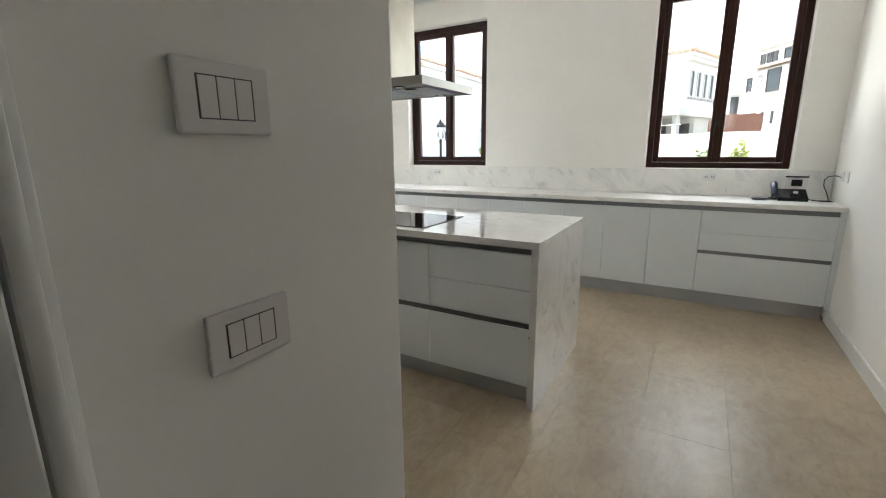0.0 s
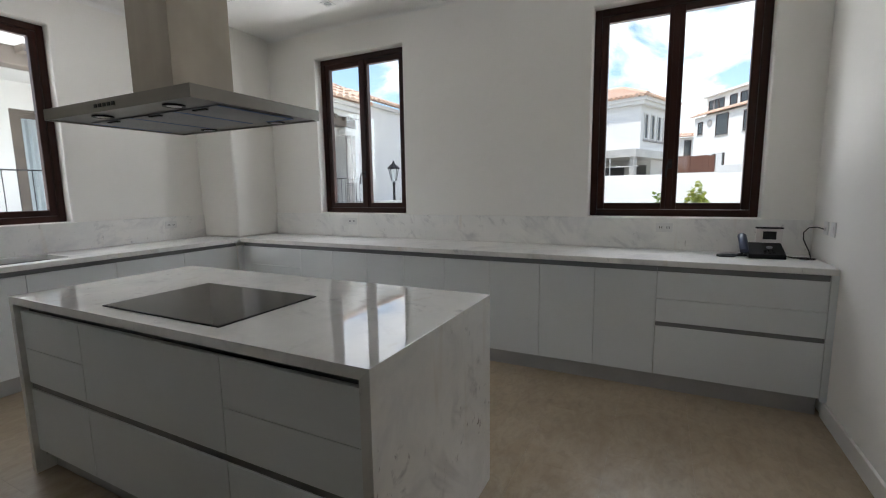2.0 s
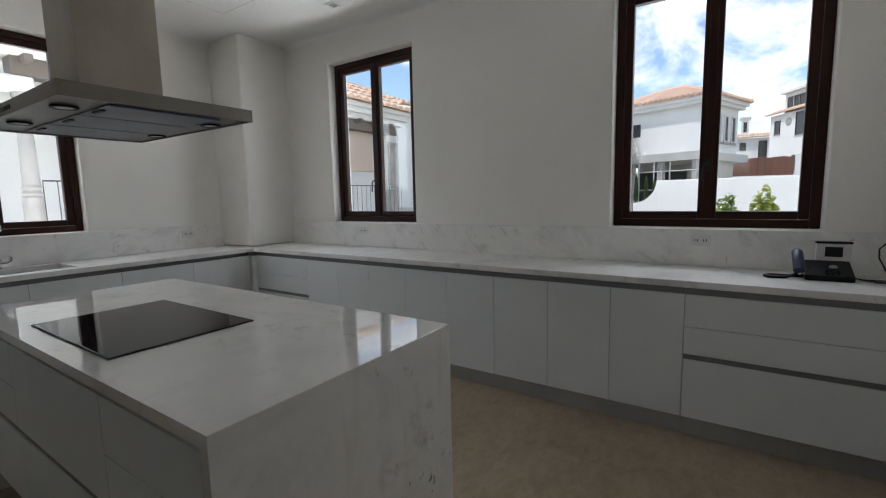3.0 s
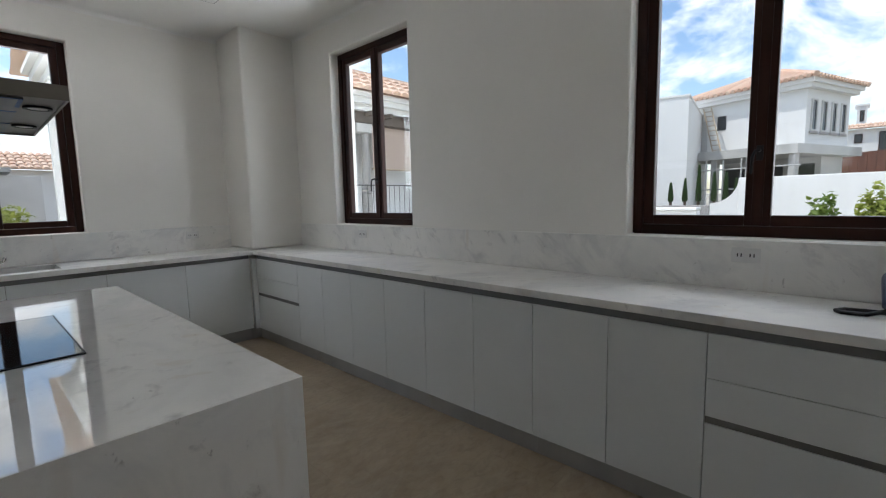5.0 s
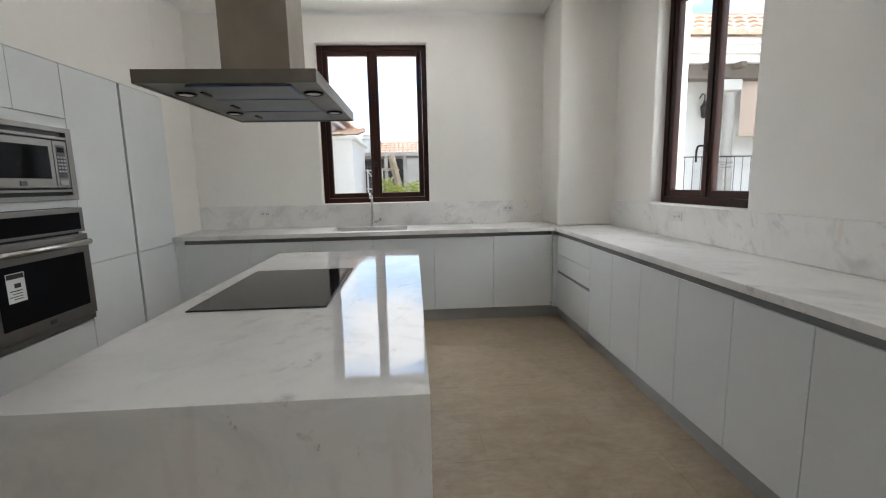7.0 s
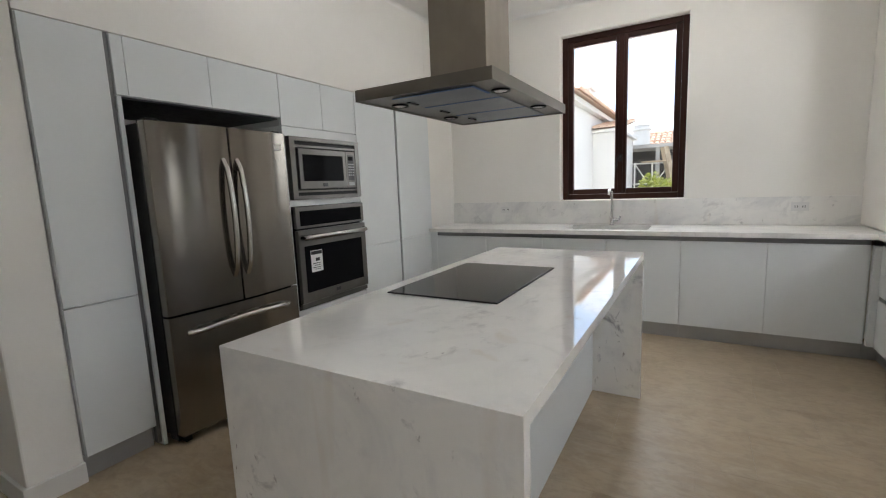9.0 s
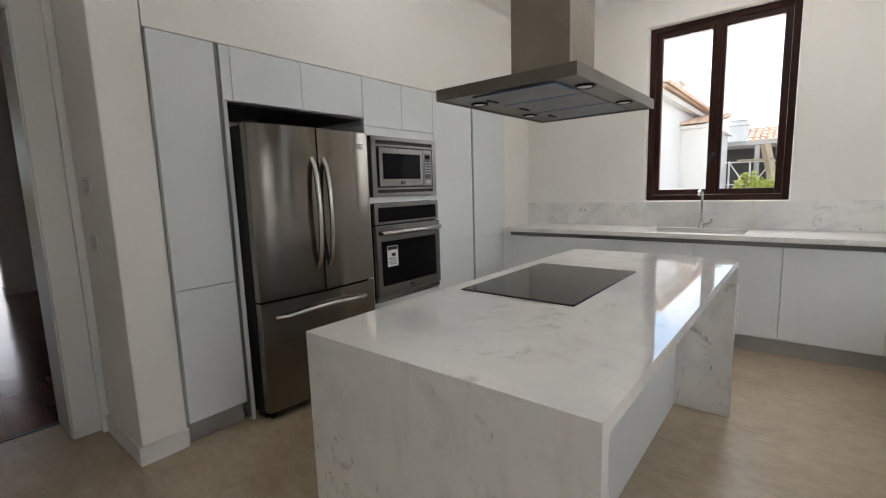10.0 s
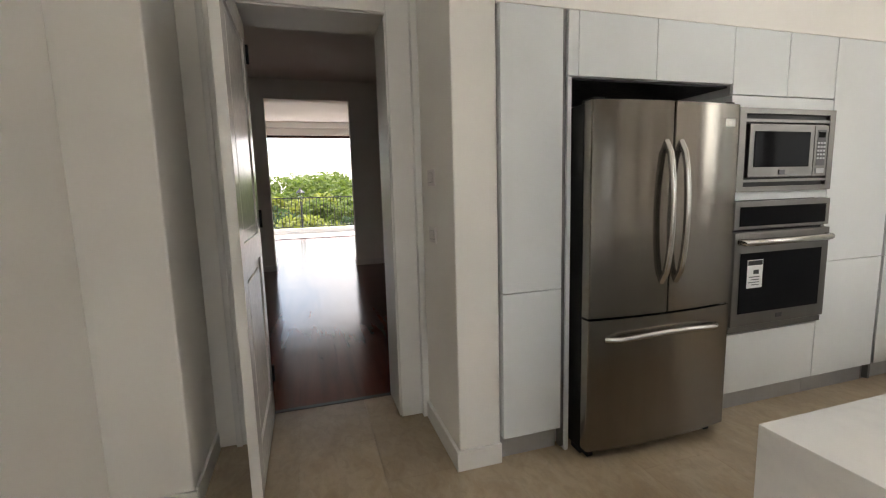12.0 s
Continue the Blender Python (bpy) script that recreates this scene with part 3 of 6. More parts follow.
def west_unit(y0, y1, cuts, label):
    u = thing("base_cabinet", (-3.74, (y0 + y1) / 2, 0), label, "cabinet", "base cabinets under the sink counter")
    part("body", box((WX + 0.022, y0 + 0.001, KZ, FX - 0.021, y1 - 0.001, 0.70)), CARC, u)
    part("grip_channel", box((FX - 0.045, y0 + 0.0005, DZ - 0.02, FX - 0.012, y1 - 0.0005, GZ - 0.001), bev=0.001), ALU, u, "grey aluminium grip channel")
    part("kickboard", box((FX - 0.066, y0 + 0.0005, 0.001, FX - 0.052, y1 - 0.0005, KZ - 0.002)), KICK, u, "grey aluminium kickboard")
    for a, b in zip(cuts, cuts[1:]):
        part("door", box((FX - 0.019, a + 0.0015, KZ, FX, b - 0.0015, DZ), bev=0.0015), LACQ, u)


west_unit(3.49, 4.630, [3.49, 4.058, 4.630], "white lacquered two-door base cabinet beside tall cabinets")
west_unit(4.630, 5.772, [4.630, 5.197, 5.772], "white lacquered two-door cabinet under the sink")
west_unit(5.772, 6.91, [5.772, 6.340, 6.91], "white lacquered two-door base cabinet in the corner")
solid("filler_strip", box((FX - 0.02, 3.412, KZ - 0.02, FX - 0.004, 3.488, GZ - 0.001)), LACQ, "narrow white filler strip against the wall", "filler", kind="")
cp = thing("corner_post", (-3.43, 6.94, 0.0), "white corner post between two cabinet runs", "filler")
part("post", box((-3.452, 6.915, 0.125, -3.405, 6.965, DZ)), LACQ, cp)
part("kickboard", box((-3.518, 6.911, 0.001, -3.504, 7.016, 0.123), (-3.503, 7.002, 0.001, -3.401, 7.016, 0.123)), KICK, cp, "grey aluminium kickboard")

wt = thing("worktop", (-1.0, 7.2, GZ), "long polished white marble worktop with grey veins", "worktop")
part("slab", box((-3.416, 6.93, GZ, 1.401, NX - 0.021, 0.90), bev=0.003), HONED, wt)
ws = thing("worktop", (-3.7, 5.2, GZ), "polished white marble worktop with an undermounted sink", "worktop")
SK = (4.80, 5.52, -3.93, -3.55)        # sink cut-out: y0, y1, x0, x1
part("slab", box((WX + 0.021, 3.393, GZ, SK[2], 7.50, 0.8995), (SK[3], 3.393, GZ, -3.4165, 7.50, 0.8995),
                 (SK[2], 3.393, GZ, SK[3], SK[0], 0.8995), (SK[2], SK[1], GZ, SK[3], 7.50, 0.8995)), HONED, ws)

solid("backsplash_north", box((-3.498, NX - 0.02, 0.9005, 1.40, NX - 0.001, 1.137), bev=0.002), HONED, "low white marble backsplash with grey veins", "backsplash")
solid("backsplash_west", box((WX + 0.001, 3.393, 0.9005, WX + 0.02, 6.978, 1.137), bev=0.002), HONED, "low white marble backsplash with grey veins", "backsplash")


def sink():
    s = thing("sink", (-3.74, 5.16, 0.70), "undermounted stainless steel kitchen sink", "sink")
    y0, y1, x0, x1 = SK[0] - 0.01, SK[1] + 0.01, SK[2] - 0.01, SK[3] + 0.01
    bm = box((x0, y0, 0.70, x1, y1, 0.86))
    top = max(bm.faces, key=lambda f: f.calc_center_median().z)
    bmesh.ops.delete(bm, geom=[top], context="FACES_ONLY")
    es = [e for e in bm.edges if len(e.link_faces) == 2]
    bmesh.ops.bevel(bm, geom=es, offset=0.03, segments=3, profile=0.5, affect="EDGES")
    bmesh.ops.solidify(bm, geom=list(bm.faces), thickness=0.0015)
    part("basin", bm, TRIMS, s)
    d = bmesh.new()
    lathe(d, (-3.74, 5.16, 0.702), [(0.045, 0), (0.045, 0.004), (0.03, 0.005), (0.012, 0.003)])
    part("drain", d, CHROME, s, "chrome drain")


def tap():
    t = thing("kitchen_tap", (-3.965, 5.16, 0.90), "chrome single-lever kitchen tap behind the sink", "tap")
    x, y = -3.965, 5.16
    b = bmesh.new()
    lathe(b, (x, y, 0.8995), [(0.027, 0), (0.027, 0.006), (0.021, 0.010), (0.019, 0.075), (0.017, 0.08)])
    body = part("body", b, CHROME, t)
    s = bmesh.new()
    tube(s, [(x, y, 0.975), (x, y, 1.19), (x + 0.004, y, 1.215), (x + 0.016, y, 1.232), (x + 0.035, y, 1.238), (x + 0.12, y, 1.238), (x + 0.15, y, 1.234), (x + 0.163, y, 1.222), (x + 0.166, y, 1.195)], 0.0125, 12)
    part("spout", s, CHROME, t)
    l = bmesh.new()
    tube(l, [(x, y + 0.012, 0.945), (x, y + 0.055, 0.947), (x, y + 0.070, 0.955), (x, y + 0.078, 0.985)], 0.012, 10)
    part("lever", l, CHROME, body)


sink()
tap()


# ---------------------------------------------------------------- island
def island():
    x0, x1, y0, y1 = -2.260, -0.182, 4.697, 5.615
    t = 0.036
    isl = thing("kitchen_island", ((x0 + x1) / 2, (y0 + y1) / 2, 0), "white marble waterfall kitchen island with white drawers", "kitchen island")
    # slabs mitred at the corners so that the stone turns down without a seam
    def slab(profile):
        bm = bmesh.new()
        f = [bm.verts.new((x, y0, z)) for x, z in profile]
        k = [bm.verts.new((x, y1, z)) for x, z in profile]
        n = len(profile)
        bm.faces.new(f)
        bm.faces.new(k[::-1])
        for i in range(n):
            bm.faces.new((f[i], k[i], k[(i + 1) % n], f[(i + 1) % n]))
        bmesh.ops.recalc_face_normals(bm, faces=bm.faces)
        return bm
    part("top", slab([(x0 + 0.0006, 0.8994), (x0 + 0.0012, 0.90), (x1 - 0.0012, 0.90), (x1 - 0.0006, 0.8994), (x1 - t, 0.90 - t), (x0 + t, 0.90 - t)]), MARBLE, isl, "polished white marble top")
    part("end_panel", slab([(x1 - t, 0.002), (x1, 0.002), (x1, 0.8988), (x1 - 0.0006, 0.8994), (x1 - t, 0.90 - t)]), MARBLE_END, isl, "white marble end panel")
    part("end_panel", slab([(x0 + t, 0.002), (x0, 0.002), (x0, 0.8988), (x0 + 0.0006, 0.8994), (x0 + t, 0.90 - t)]), MARBLE_END, isl, "white marble end panel")
    a, b = x0 + t + 0.001, x1 - t - 0.001
    fy = y0 + 0.022
    part("body", box((a, fy + 0.022, 0.12, b, 5.315, 0.80)), CARC, isl)
    part("back_panel", box((a, 5.316, 0.002, b, 5.335, 0.863)), LACQ, isl, "white lacquered back panel")
    part("grip_channel", box((a, fy + 0.034, 0.80, b, fy + 0.05, 0.863), (a, fy + 0.021, 0.80, b, fy + 0.0335, 0.806)), ALU, isl, "grey aluminium grip channel")
    part("drawer_channel", box((a, fy + 0.008, 0.440, b, fy + 0.021, 0.472)), ALU, isl, "grey aluminium grip channel")
    part("kickboard", box((a, fy + 0.06, 0.002, b, fy + 0.075, 0.118)), KICK, isl, "grey aluminium kickboard")
    c1, c2 = -1.710, -0.817
    for p, q, r, s in ((a, c1, 0.646, 0.828), (a, c1, 0.472, 0.643), (c1, c2, 0.472, 0.828), (c2, b, 0.646, 0.828), (c2, b, 0.472, 0.643),
                       (a, c1, 0.122, 0.440), (c1, c2, 0.122, 0.440), (c2, b, 0.122, 0.440)):
        part("drawer", box((p + 0.0015, fy, r, q - 0.0015, fy + 0.02, s), bev=0.0015), LACQ, isl)


def cooktop():
    c = thing("cooktop", (-1.248, 5.02, 0.90), "flat black glass cooktop let into the island", "cooktop")
    x0, x1, y0, y1 = -1.614, -0.882, 4.775, 5.267
    part("glass", box((x0 + 0.004, y0 + 0.004, 0.9005, x1 - 0.004, y1 - 0.004, 0.906), bev=0.0015), BLACKG, c)
    part("rim", box((x0, y0, 0.9005, x1, y0 + 0.0035, 0.9055), (x0, y1 - 0.0035, 0.9005, x1, y1, 0.9055),
                    (x0, y0 + 0.0036, 0.9005, x0 + 0.0035, y1 - 0.0036, 0.9055), (x1 - 0.0035, y0 + 0.0036, 0.9005, x1, y1 - 0.0036, 0.9055)), BLACKP, c, "thin dark metal rim")


def hood():
    h = thing("island_hood", (-1.29, 5.0, 1.665), "brushed stainless steel island hood hanging from the ceiling", "range hood")
    x0, x1, y0, y1, z0, z1 = -1.745, -0.834, 4.712, 5.290, 1.668, 1.711
    part("canopy", box((x0, y0, z1 - 0.004, x1, y1, z1), (x0, y0, z0, x0 + 0.006, y1, z1 - 0.004), (x1 - 0.006, y0, z0, x1, y1, z1 - 0.004),
                       (x0 + 0.006, y0, z0, x1 - 0.006, y0 + 0.006, z1 - 0.004), (x0 + 0.006, y1 - 0.006, z0, x1 - 0.006, y1, z1 - 0.004)), STEELX, h)
    part("underside", box((x0 + 0.006, y0 + 0.006, z0 + 0.006, x1 - 0.006, y1 - 0.006, z0 + 0.012)), STEELX, h)
    # three filters side by side, blue protective film still on some of their edges
    cuts = (x1 - 0.05, -1.13, -1.41, x0 + 0.05)
    fy0, fy1 = 4.85, 5.195
    for k, (b, a) in enumerate(zip(cuts, cuts[1:])):
        f = part("filter", box((a + 0.004, fy0, z0 + 0.001, b - 0.004, fy1, z0 + 0.006), bev=0.001), FILTER, h, "grey metal grease filter")
        part("film_strip", box((a - 0.003, fy0, z0 - 0.0005, a + (0.007 if k == 0 else 0.003), fy1, z0 + 0.0009)), BLUETAPE, f, "blue protective film edge")
        if k == 0:
            part("film_strip", box((b - 0.011, fy0, z0 - 0.0005, b - 0.001, fy1, z0 + 0.0009)), BLUETAPE, f, "blue protective film edge")
            part("film_strip", box((b - 0.15, fy1 - 0.010, z0 - 0.0006, b - 0.011, fy1, z0 + 0.0008)), BLUETAPE, f, "blue protective film edge")
        part("clip", box(((a + b) / 2 - 0.035, fy0 + 0.008, z0 - 0.004, (a + b) / 2 + 0.035, fy0 + 0.022, z0 + 0.0009), bev=0.001), BLACKP, f)
    for px in (-1.03, -1.47):
        for py in (4.785, 5.238):
            l = bmesh.new()
            lathe(l, (px, py, z0 - 0.001), [(0.036, 0.006), (0.036, 0.0), (0.027, 0.0), (0.025, 0.004), (0.001, 0.004)], 24)
            lamp = part("lamp_ring", l, BLACKP, h, "dark halogen lamp ring")
            g = bmesh.new()
            cyl(g, (px, py, z0 + 0.0), (px, py, z0 + 0.0025), 0.0245, n=20)
            part("lamp_lens", g, WHITEP, lamp)
    for k in range(5):
        part("button", box((-1.375 + k * 0.028, y0 - 0.003, z0 + 0.015, -1.357 + k * 0.028, y0 + 0.001, z0 + 0.028), bev=0.001), BLACKP, h, "small black button")
    cx0, cx1, cy0, cy1 = -1.405, -1.150, 4.868, 5.130
    part("chimney", box((cx0, cy0, z1, cx1, cy1, 2.42), bev=0.002), CHIMNEY, h, "brushed steel chimney")
    part("upper_chimney", box((cx0 + 0.004, cy0 + 0.004, 2.42, cx1 - 0.004, cy1 - 0.004, CZ - 0.001), bev=0.002), CHIMNEY, h, "brushed steel chimney")


island()
cooktop()
hood()


# ---------------------------------------------------------------- tall units, fridge, ovens
TY = 3.412       # faces of the tall doors


def tall_cabinet(x0, x1, label):
    c = thing("tall_cabinet", ((x0 + x1) / 2, 3.08, 0), label, "cabinet", "built-in tall cabinets")
    part("body", box((x0 + 0.001, 2.76, 0.125, x1 - 0.001, TY - 0.022, 2.128)), CARC, c)
    part("kickboard", box((x0 + 0.001, TY - 0.066, 0.001, x1 - 0.001, TY - 0.052, 0.123)), KICK, c, "grey aluminium kickboard")
    part("door", box((x0 + 0.0015, TY - 0.02, 0.126, x1 - 0.0015, TY, 0.8425), bev=0.0015), LACQ, c)
    part("door", box((x0 + 0.0015, TY - 0.02, 0.8465, x1 - 0.0015, TY, 2.122), bev=0.0015), LACQ, c)


def upper_cabinet(x0, x1, z0, z1, cuts, label):
    c = thing("upper_cabinet", ((x0 + x1) / 2, 3.08, z0), label, "cabinet", "upper cabinets over the appliances")
    part("body", box((x0 + 0.001, 2.76, z0, x1 - 0.001, TY - 0.022, z1)), CARC, c)
    for a, b in zip(cuts, cuts[1:]):
        part("door", box((a + 0.0015, TY - 0.02, z0 + 0.002, b - 0.0015, TY, z1 - 0.006), bev=0.0015), LACQ, c)


tall_cabinet(-0.580, -0.266, "narrow white lacquered tall cabinet beside the fridge")
tall_cabinet(-2.896, -2.348, "tall white lacquered pantry cabinet beside the oven")
tall_cabinet(-3.488, -2.922, "tall white lacquered pantry cabinet in the corner")
for x0, x1 in ((-0.602, -0.582), (-2.920, -2.898)):
    solid("grip_profile", box((x0, TY - 0.045, 0.02, x1, TY - 0.012, 2.124)), ALU, "upright grey aluminium grip profile", "grip profile", kind="")
fp = thing("recess_lining", (-0.6, 3.1, 0), "white side panel of the fridge recess, its top coloured dark as shade", "panel")
part("side_panel", box((-0.624, 2.76, 0.0, -0.604, TY, 1.832)), LACQ, fp)
upper_cabinet(-1.585, -0.604, 1.836, 2.128, [-0.604, -0.66, -1.098, -1.585][::-1], "white lacquered wall cabinet above the fridge")
upper_cabinet(-2.346, -1.587, 1.786, 2.128, [-2.346, -1.975, -1.587], "white lacquered wall cabinet above the microwave")
# top of the fridge recess, its shade put into the colour
part("top_panel", box((-1.584, 2.76, 1.826, -0.626, TY - 0.03, 1.8355)), GAPSHADE, fp)


def oven_housing():
    c = thing("oven_cabinet", (-1.97, 3.08, 0), "white lacquered housing around microwave and oven", "cabinet")
    part("side", box((-1.605, 2.76, 0.0, -1.587, TY, 1.784)), LACQ, c)
    # housing body coloured dark in place of shade round the appliances
    part("body", box((-2.346, 2.76, 0.125, -1.606, TY - 0.06, 1.784)), GAPSHADE, c)
    part("rail", box((-2.346, TY - 0.059, 1.722, -1.606, TY - 0.002, 1.783)), LACQ, c)
    part("rail", box((-2.346, TY - 0.059, 1.233, -1.606, TY - 0.002, 1.276)), LACQ, c)
    part("drawer", box((-2.3445, TY - 0.02, 0.126, -1.6065, TY, 0.474), bev=0.0015), LACQ, c)
    part("kickboard", box((-2.346, TY - 0.066, 0.001, -1.588, TY - 0.052, 0.123)), KICK, c, "grey aluminium kickboard")


def fridge():
    f = thing("refrigerator", (-1.05, 3.15, 0), "stainless steel french-door refrigerator with a bottom freezer", "refrigerator")
    x0, x1 = -1.488, -0.640
    part("body", box((x0, 2.80, 0.045, x1, 3.485, 1.700), bev=0.004), BLACKP, f, "dark grey cabinet body")
    part("grille", box((x0 + 0.01, 3.40, 0.012, x1 - 0.01, 3.475, 0.044)), BLACKP, f)
    for px in (x0 + 0.04, x1 - 0.07):
        part("foot", box((px, 3.45, 0.0, px + 0.035, 3.50, 0.05), bev=0.003), BLACKP, f)
    mid = (x0 + x1) / 2

    def bowed(a, b, z0, z1, bow=0.030):
        """A door front that swells gently towards the middle of the fridge."""
        bm = bmesh.new()
        xs = [a, a + 0.005] + [a + (b - a) * k / 14 for k in range(1, 14)] + [b - 0.005, b]
        n = len(xs) - 1
        rows = []
        for k, x in enumerate(xs):
            s = (x - x0) / (x1 - x0)
            y = 3.545 + bow * (1 - (2 * s - 1) ** 2)
            rows.append((x, y - 0.006 if k in (0, n) else y))
        fr = [[bm.verts.new((x, y, z)) for x, y in rows] for z in (z0, z1)]
        bk = [[bm.verts.new((x, 3.492, z)) for x, y in rows] for z in (z0, z1)]
        for k in range(n):
            bm.faces.new((fr[0][k], fr[0][k + 1], fr[1][k + 1], fr[1][k]))
            bm.faces.new((bk[0][k + 1], bk[0][k], bk[1][k], bk[1][k + 1]))
            bm.faces.new((fr[1][k], fr[1][k + 1], bk[1][k + 1], bk[1][k]))
            bm.faces.new((fr[0][k + 1], fr[0][k], bk[0][k], bk[0][k + 1]))
        for k in (0, n):
            bm.faces.new((fr[0][k], fr[1][k], bk[1][k], bk[0][k]))
        return bm
    # added black strip: paints the shade in the gap between the doors
    part("door_gap_shade", box((mid - 0.0028, 3.486, 0.724, mid + 0.0028, 3.560, 1.706)), BLACKP, f, "black strip that paints the dark gap between the doors")
    d1 = part("door", bowed(mid + 0.003, x1, 0.722, 1.708), FRIDGE, f, "stainless steel door")
    d2 = part("door", bowed(x0, mid - 0.003, 0.722, 1.708), FRIDGE, f, "stainless steel door")
    d3 = part("freezer_drawer", bowed(x0, x1, 0.06, 0.710), FRIDGE, f, "stainless steel freezer drawer")
    for d, sgn in ((d1, 1), (d2, -1)):
        hx = mid + sgn * 0.040
        pts = []
        for k in range(13):
            s = k / 12
            pts.append((hx + sgn * 0.002, 3.574 + 0.052 * math.sin(math.pi * s) ** 0.5 if 0 < k < 12 else 3.570, 0.87 + 0.66 * s))
        b = bmesh.new()
        tube(b, pts, 0.0155, 10)
        part("handle", b, HANDLE, d, "curved polished steel handle")
    pts = []
    for k in range(13):
        s = k / 12
        x = x0 + 0.09 + (x1 - x0 - 0.18) * s
        pts.append((x, 3.578 + 0.024 * math.sin(math.pi * s) ** 0.5 if 0 < k < 12 else 3.550, 0.612 + 0.018 * math.sin(math.pi * s)))
    b = bmesh.new()
    tube(b, pts, 0.0155, 10)
    part("handle", b, HANDLE, d3, "curved polished steel handle")
    part("badge", box((x0 + 0.045, 3.552, 1.600, x0 + 0.105, 3.560, 1.638), bev=0.002), CHROME, d2, "small square metal badge")
    for hx in (x0 + 0.05, x1 - 0.05):
        part("hinge_cover", box((hx - 0.03, 3.44, 1.7005, hx + 0.03, 3.53, 1.722), bev=0.004), BLACKP, f)


def microwave():
    m = thing("microwave", (-1.99, 3.3, 1.276), "built-in stainless steel microwave with a trim kit", "microwave")
    x0, x1, z0, z1 = -2.337, -1.622, 1.278, 1.720
    y = TY + 0.001
    part("trim_frame", box((x0, y - 0.05, z0, x0 + 0.045, y + 0.022, z1), (x1 - 0.045, y - 0.05, z0, x1, y + 0.022, z1),
                           (x0 + 0.045, y - 0.05, z1 - 0.028, x1 - 0.045, y + 0.022, z1), (x0 + 0.045, y - 0.05, z0, x1 - 0.045, y + 0.022, z0 + 0.028)), TRIMS, m, "stainless steel trim frame")
    for a, b in ((z1 - 0.056, z1 - 0.028), (z0 + 0.028, z0 + 0.052)):
        part("vent", box((x0 + 0.045, y - 0.05, a, x1 - 0.045, y + 0.004, b)), BLACKP, m, "black vent slot")
    for a, b in ((z1 - 0.072, z1 - 0.056), (z0 + 0.052, z0 + 0.066)):
        part("trim_strip", box((x0 + 0.045, y - 0.05, a, x1 - 0.045, y + 0.020, b)), TRIMS, m, "stainless steel strip")
    part("gap_frame", box((x0 + 0.045, y - 0.05, z0 + 0.066, x1 - 0.045, y + 0.003, z1 - 0.072)), BLACKP, m)
    y += 0.0035
    a, b, c, d = x0 + 0.063, x1 - 0.064, z0 + 0.076, z1 - 0.082
    part("body", box((a, 2.95, c, b, y - 0.054, d)), BLACKP, m)
    door = part("door", box((a + 0.11, y, c, b, y + 0.028, d), bev=0.003), TRIMS, m, "stainless steel door")
    part("window", box((a + 0.145, y + 0.0285, c + 0.055, b - 0.035, y + 0.031, d - 0.04)), OVENG, door, "black glass window")
    part("badge", box(((a + b) / 2 + 0.03, y + 0.0285, c + 0.014, (a + b) / 2 + 0.075, y + 0.033, c + 0.040), bev=0.001), FIELD, door)
    pan = part("control_panel", box((a, y, c, a + 0.107, y + 0.028, d), bev=0.003), TRIMS, m, "stainless steel control panel")
    part("key_field", box((a + 0.020, y + 0.0285, c + 0.060, a + 0.087, y + 0.0295, d - 0.028)), FIELD, pan, "dark grey key field")
    part("display", box((a + 0.026, y + 0.030, d - 0.070, a + 0.081, y + 0.031, d - 0.040)), OVENG, pan, "dark display")
    for r in range(5):
        for k in range(3):
            part("button", box((a + 0.022 + k * 0.023, y + 0.030, d - 0.105 - r * 0.021, a + 0.038 + k * 0.023, y + 0.0308, d - 0.095 - r * 0.021)), GREYP, pan)
    part("open_button", box((a + 0.022, y + 0.0285, c + 0.018, a + 0.085, y + 0.031, c + 0.045)), GREYP, pan)


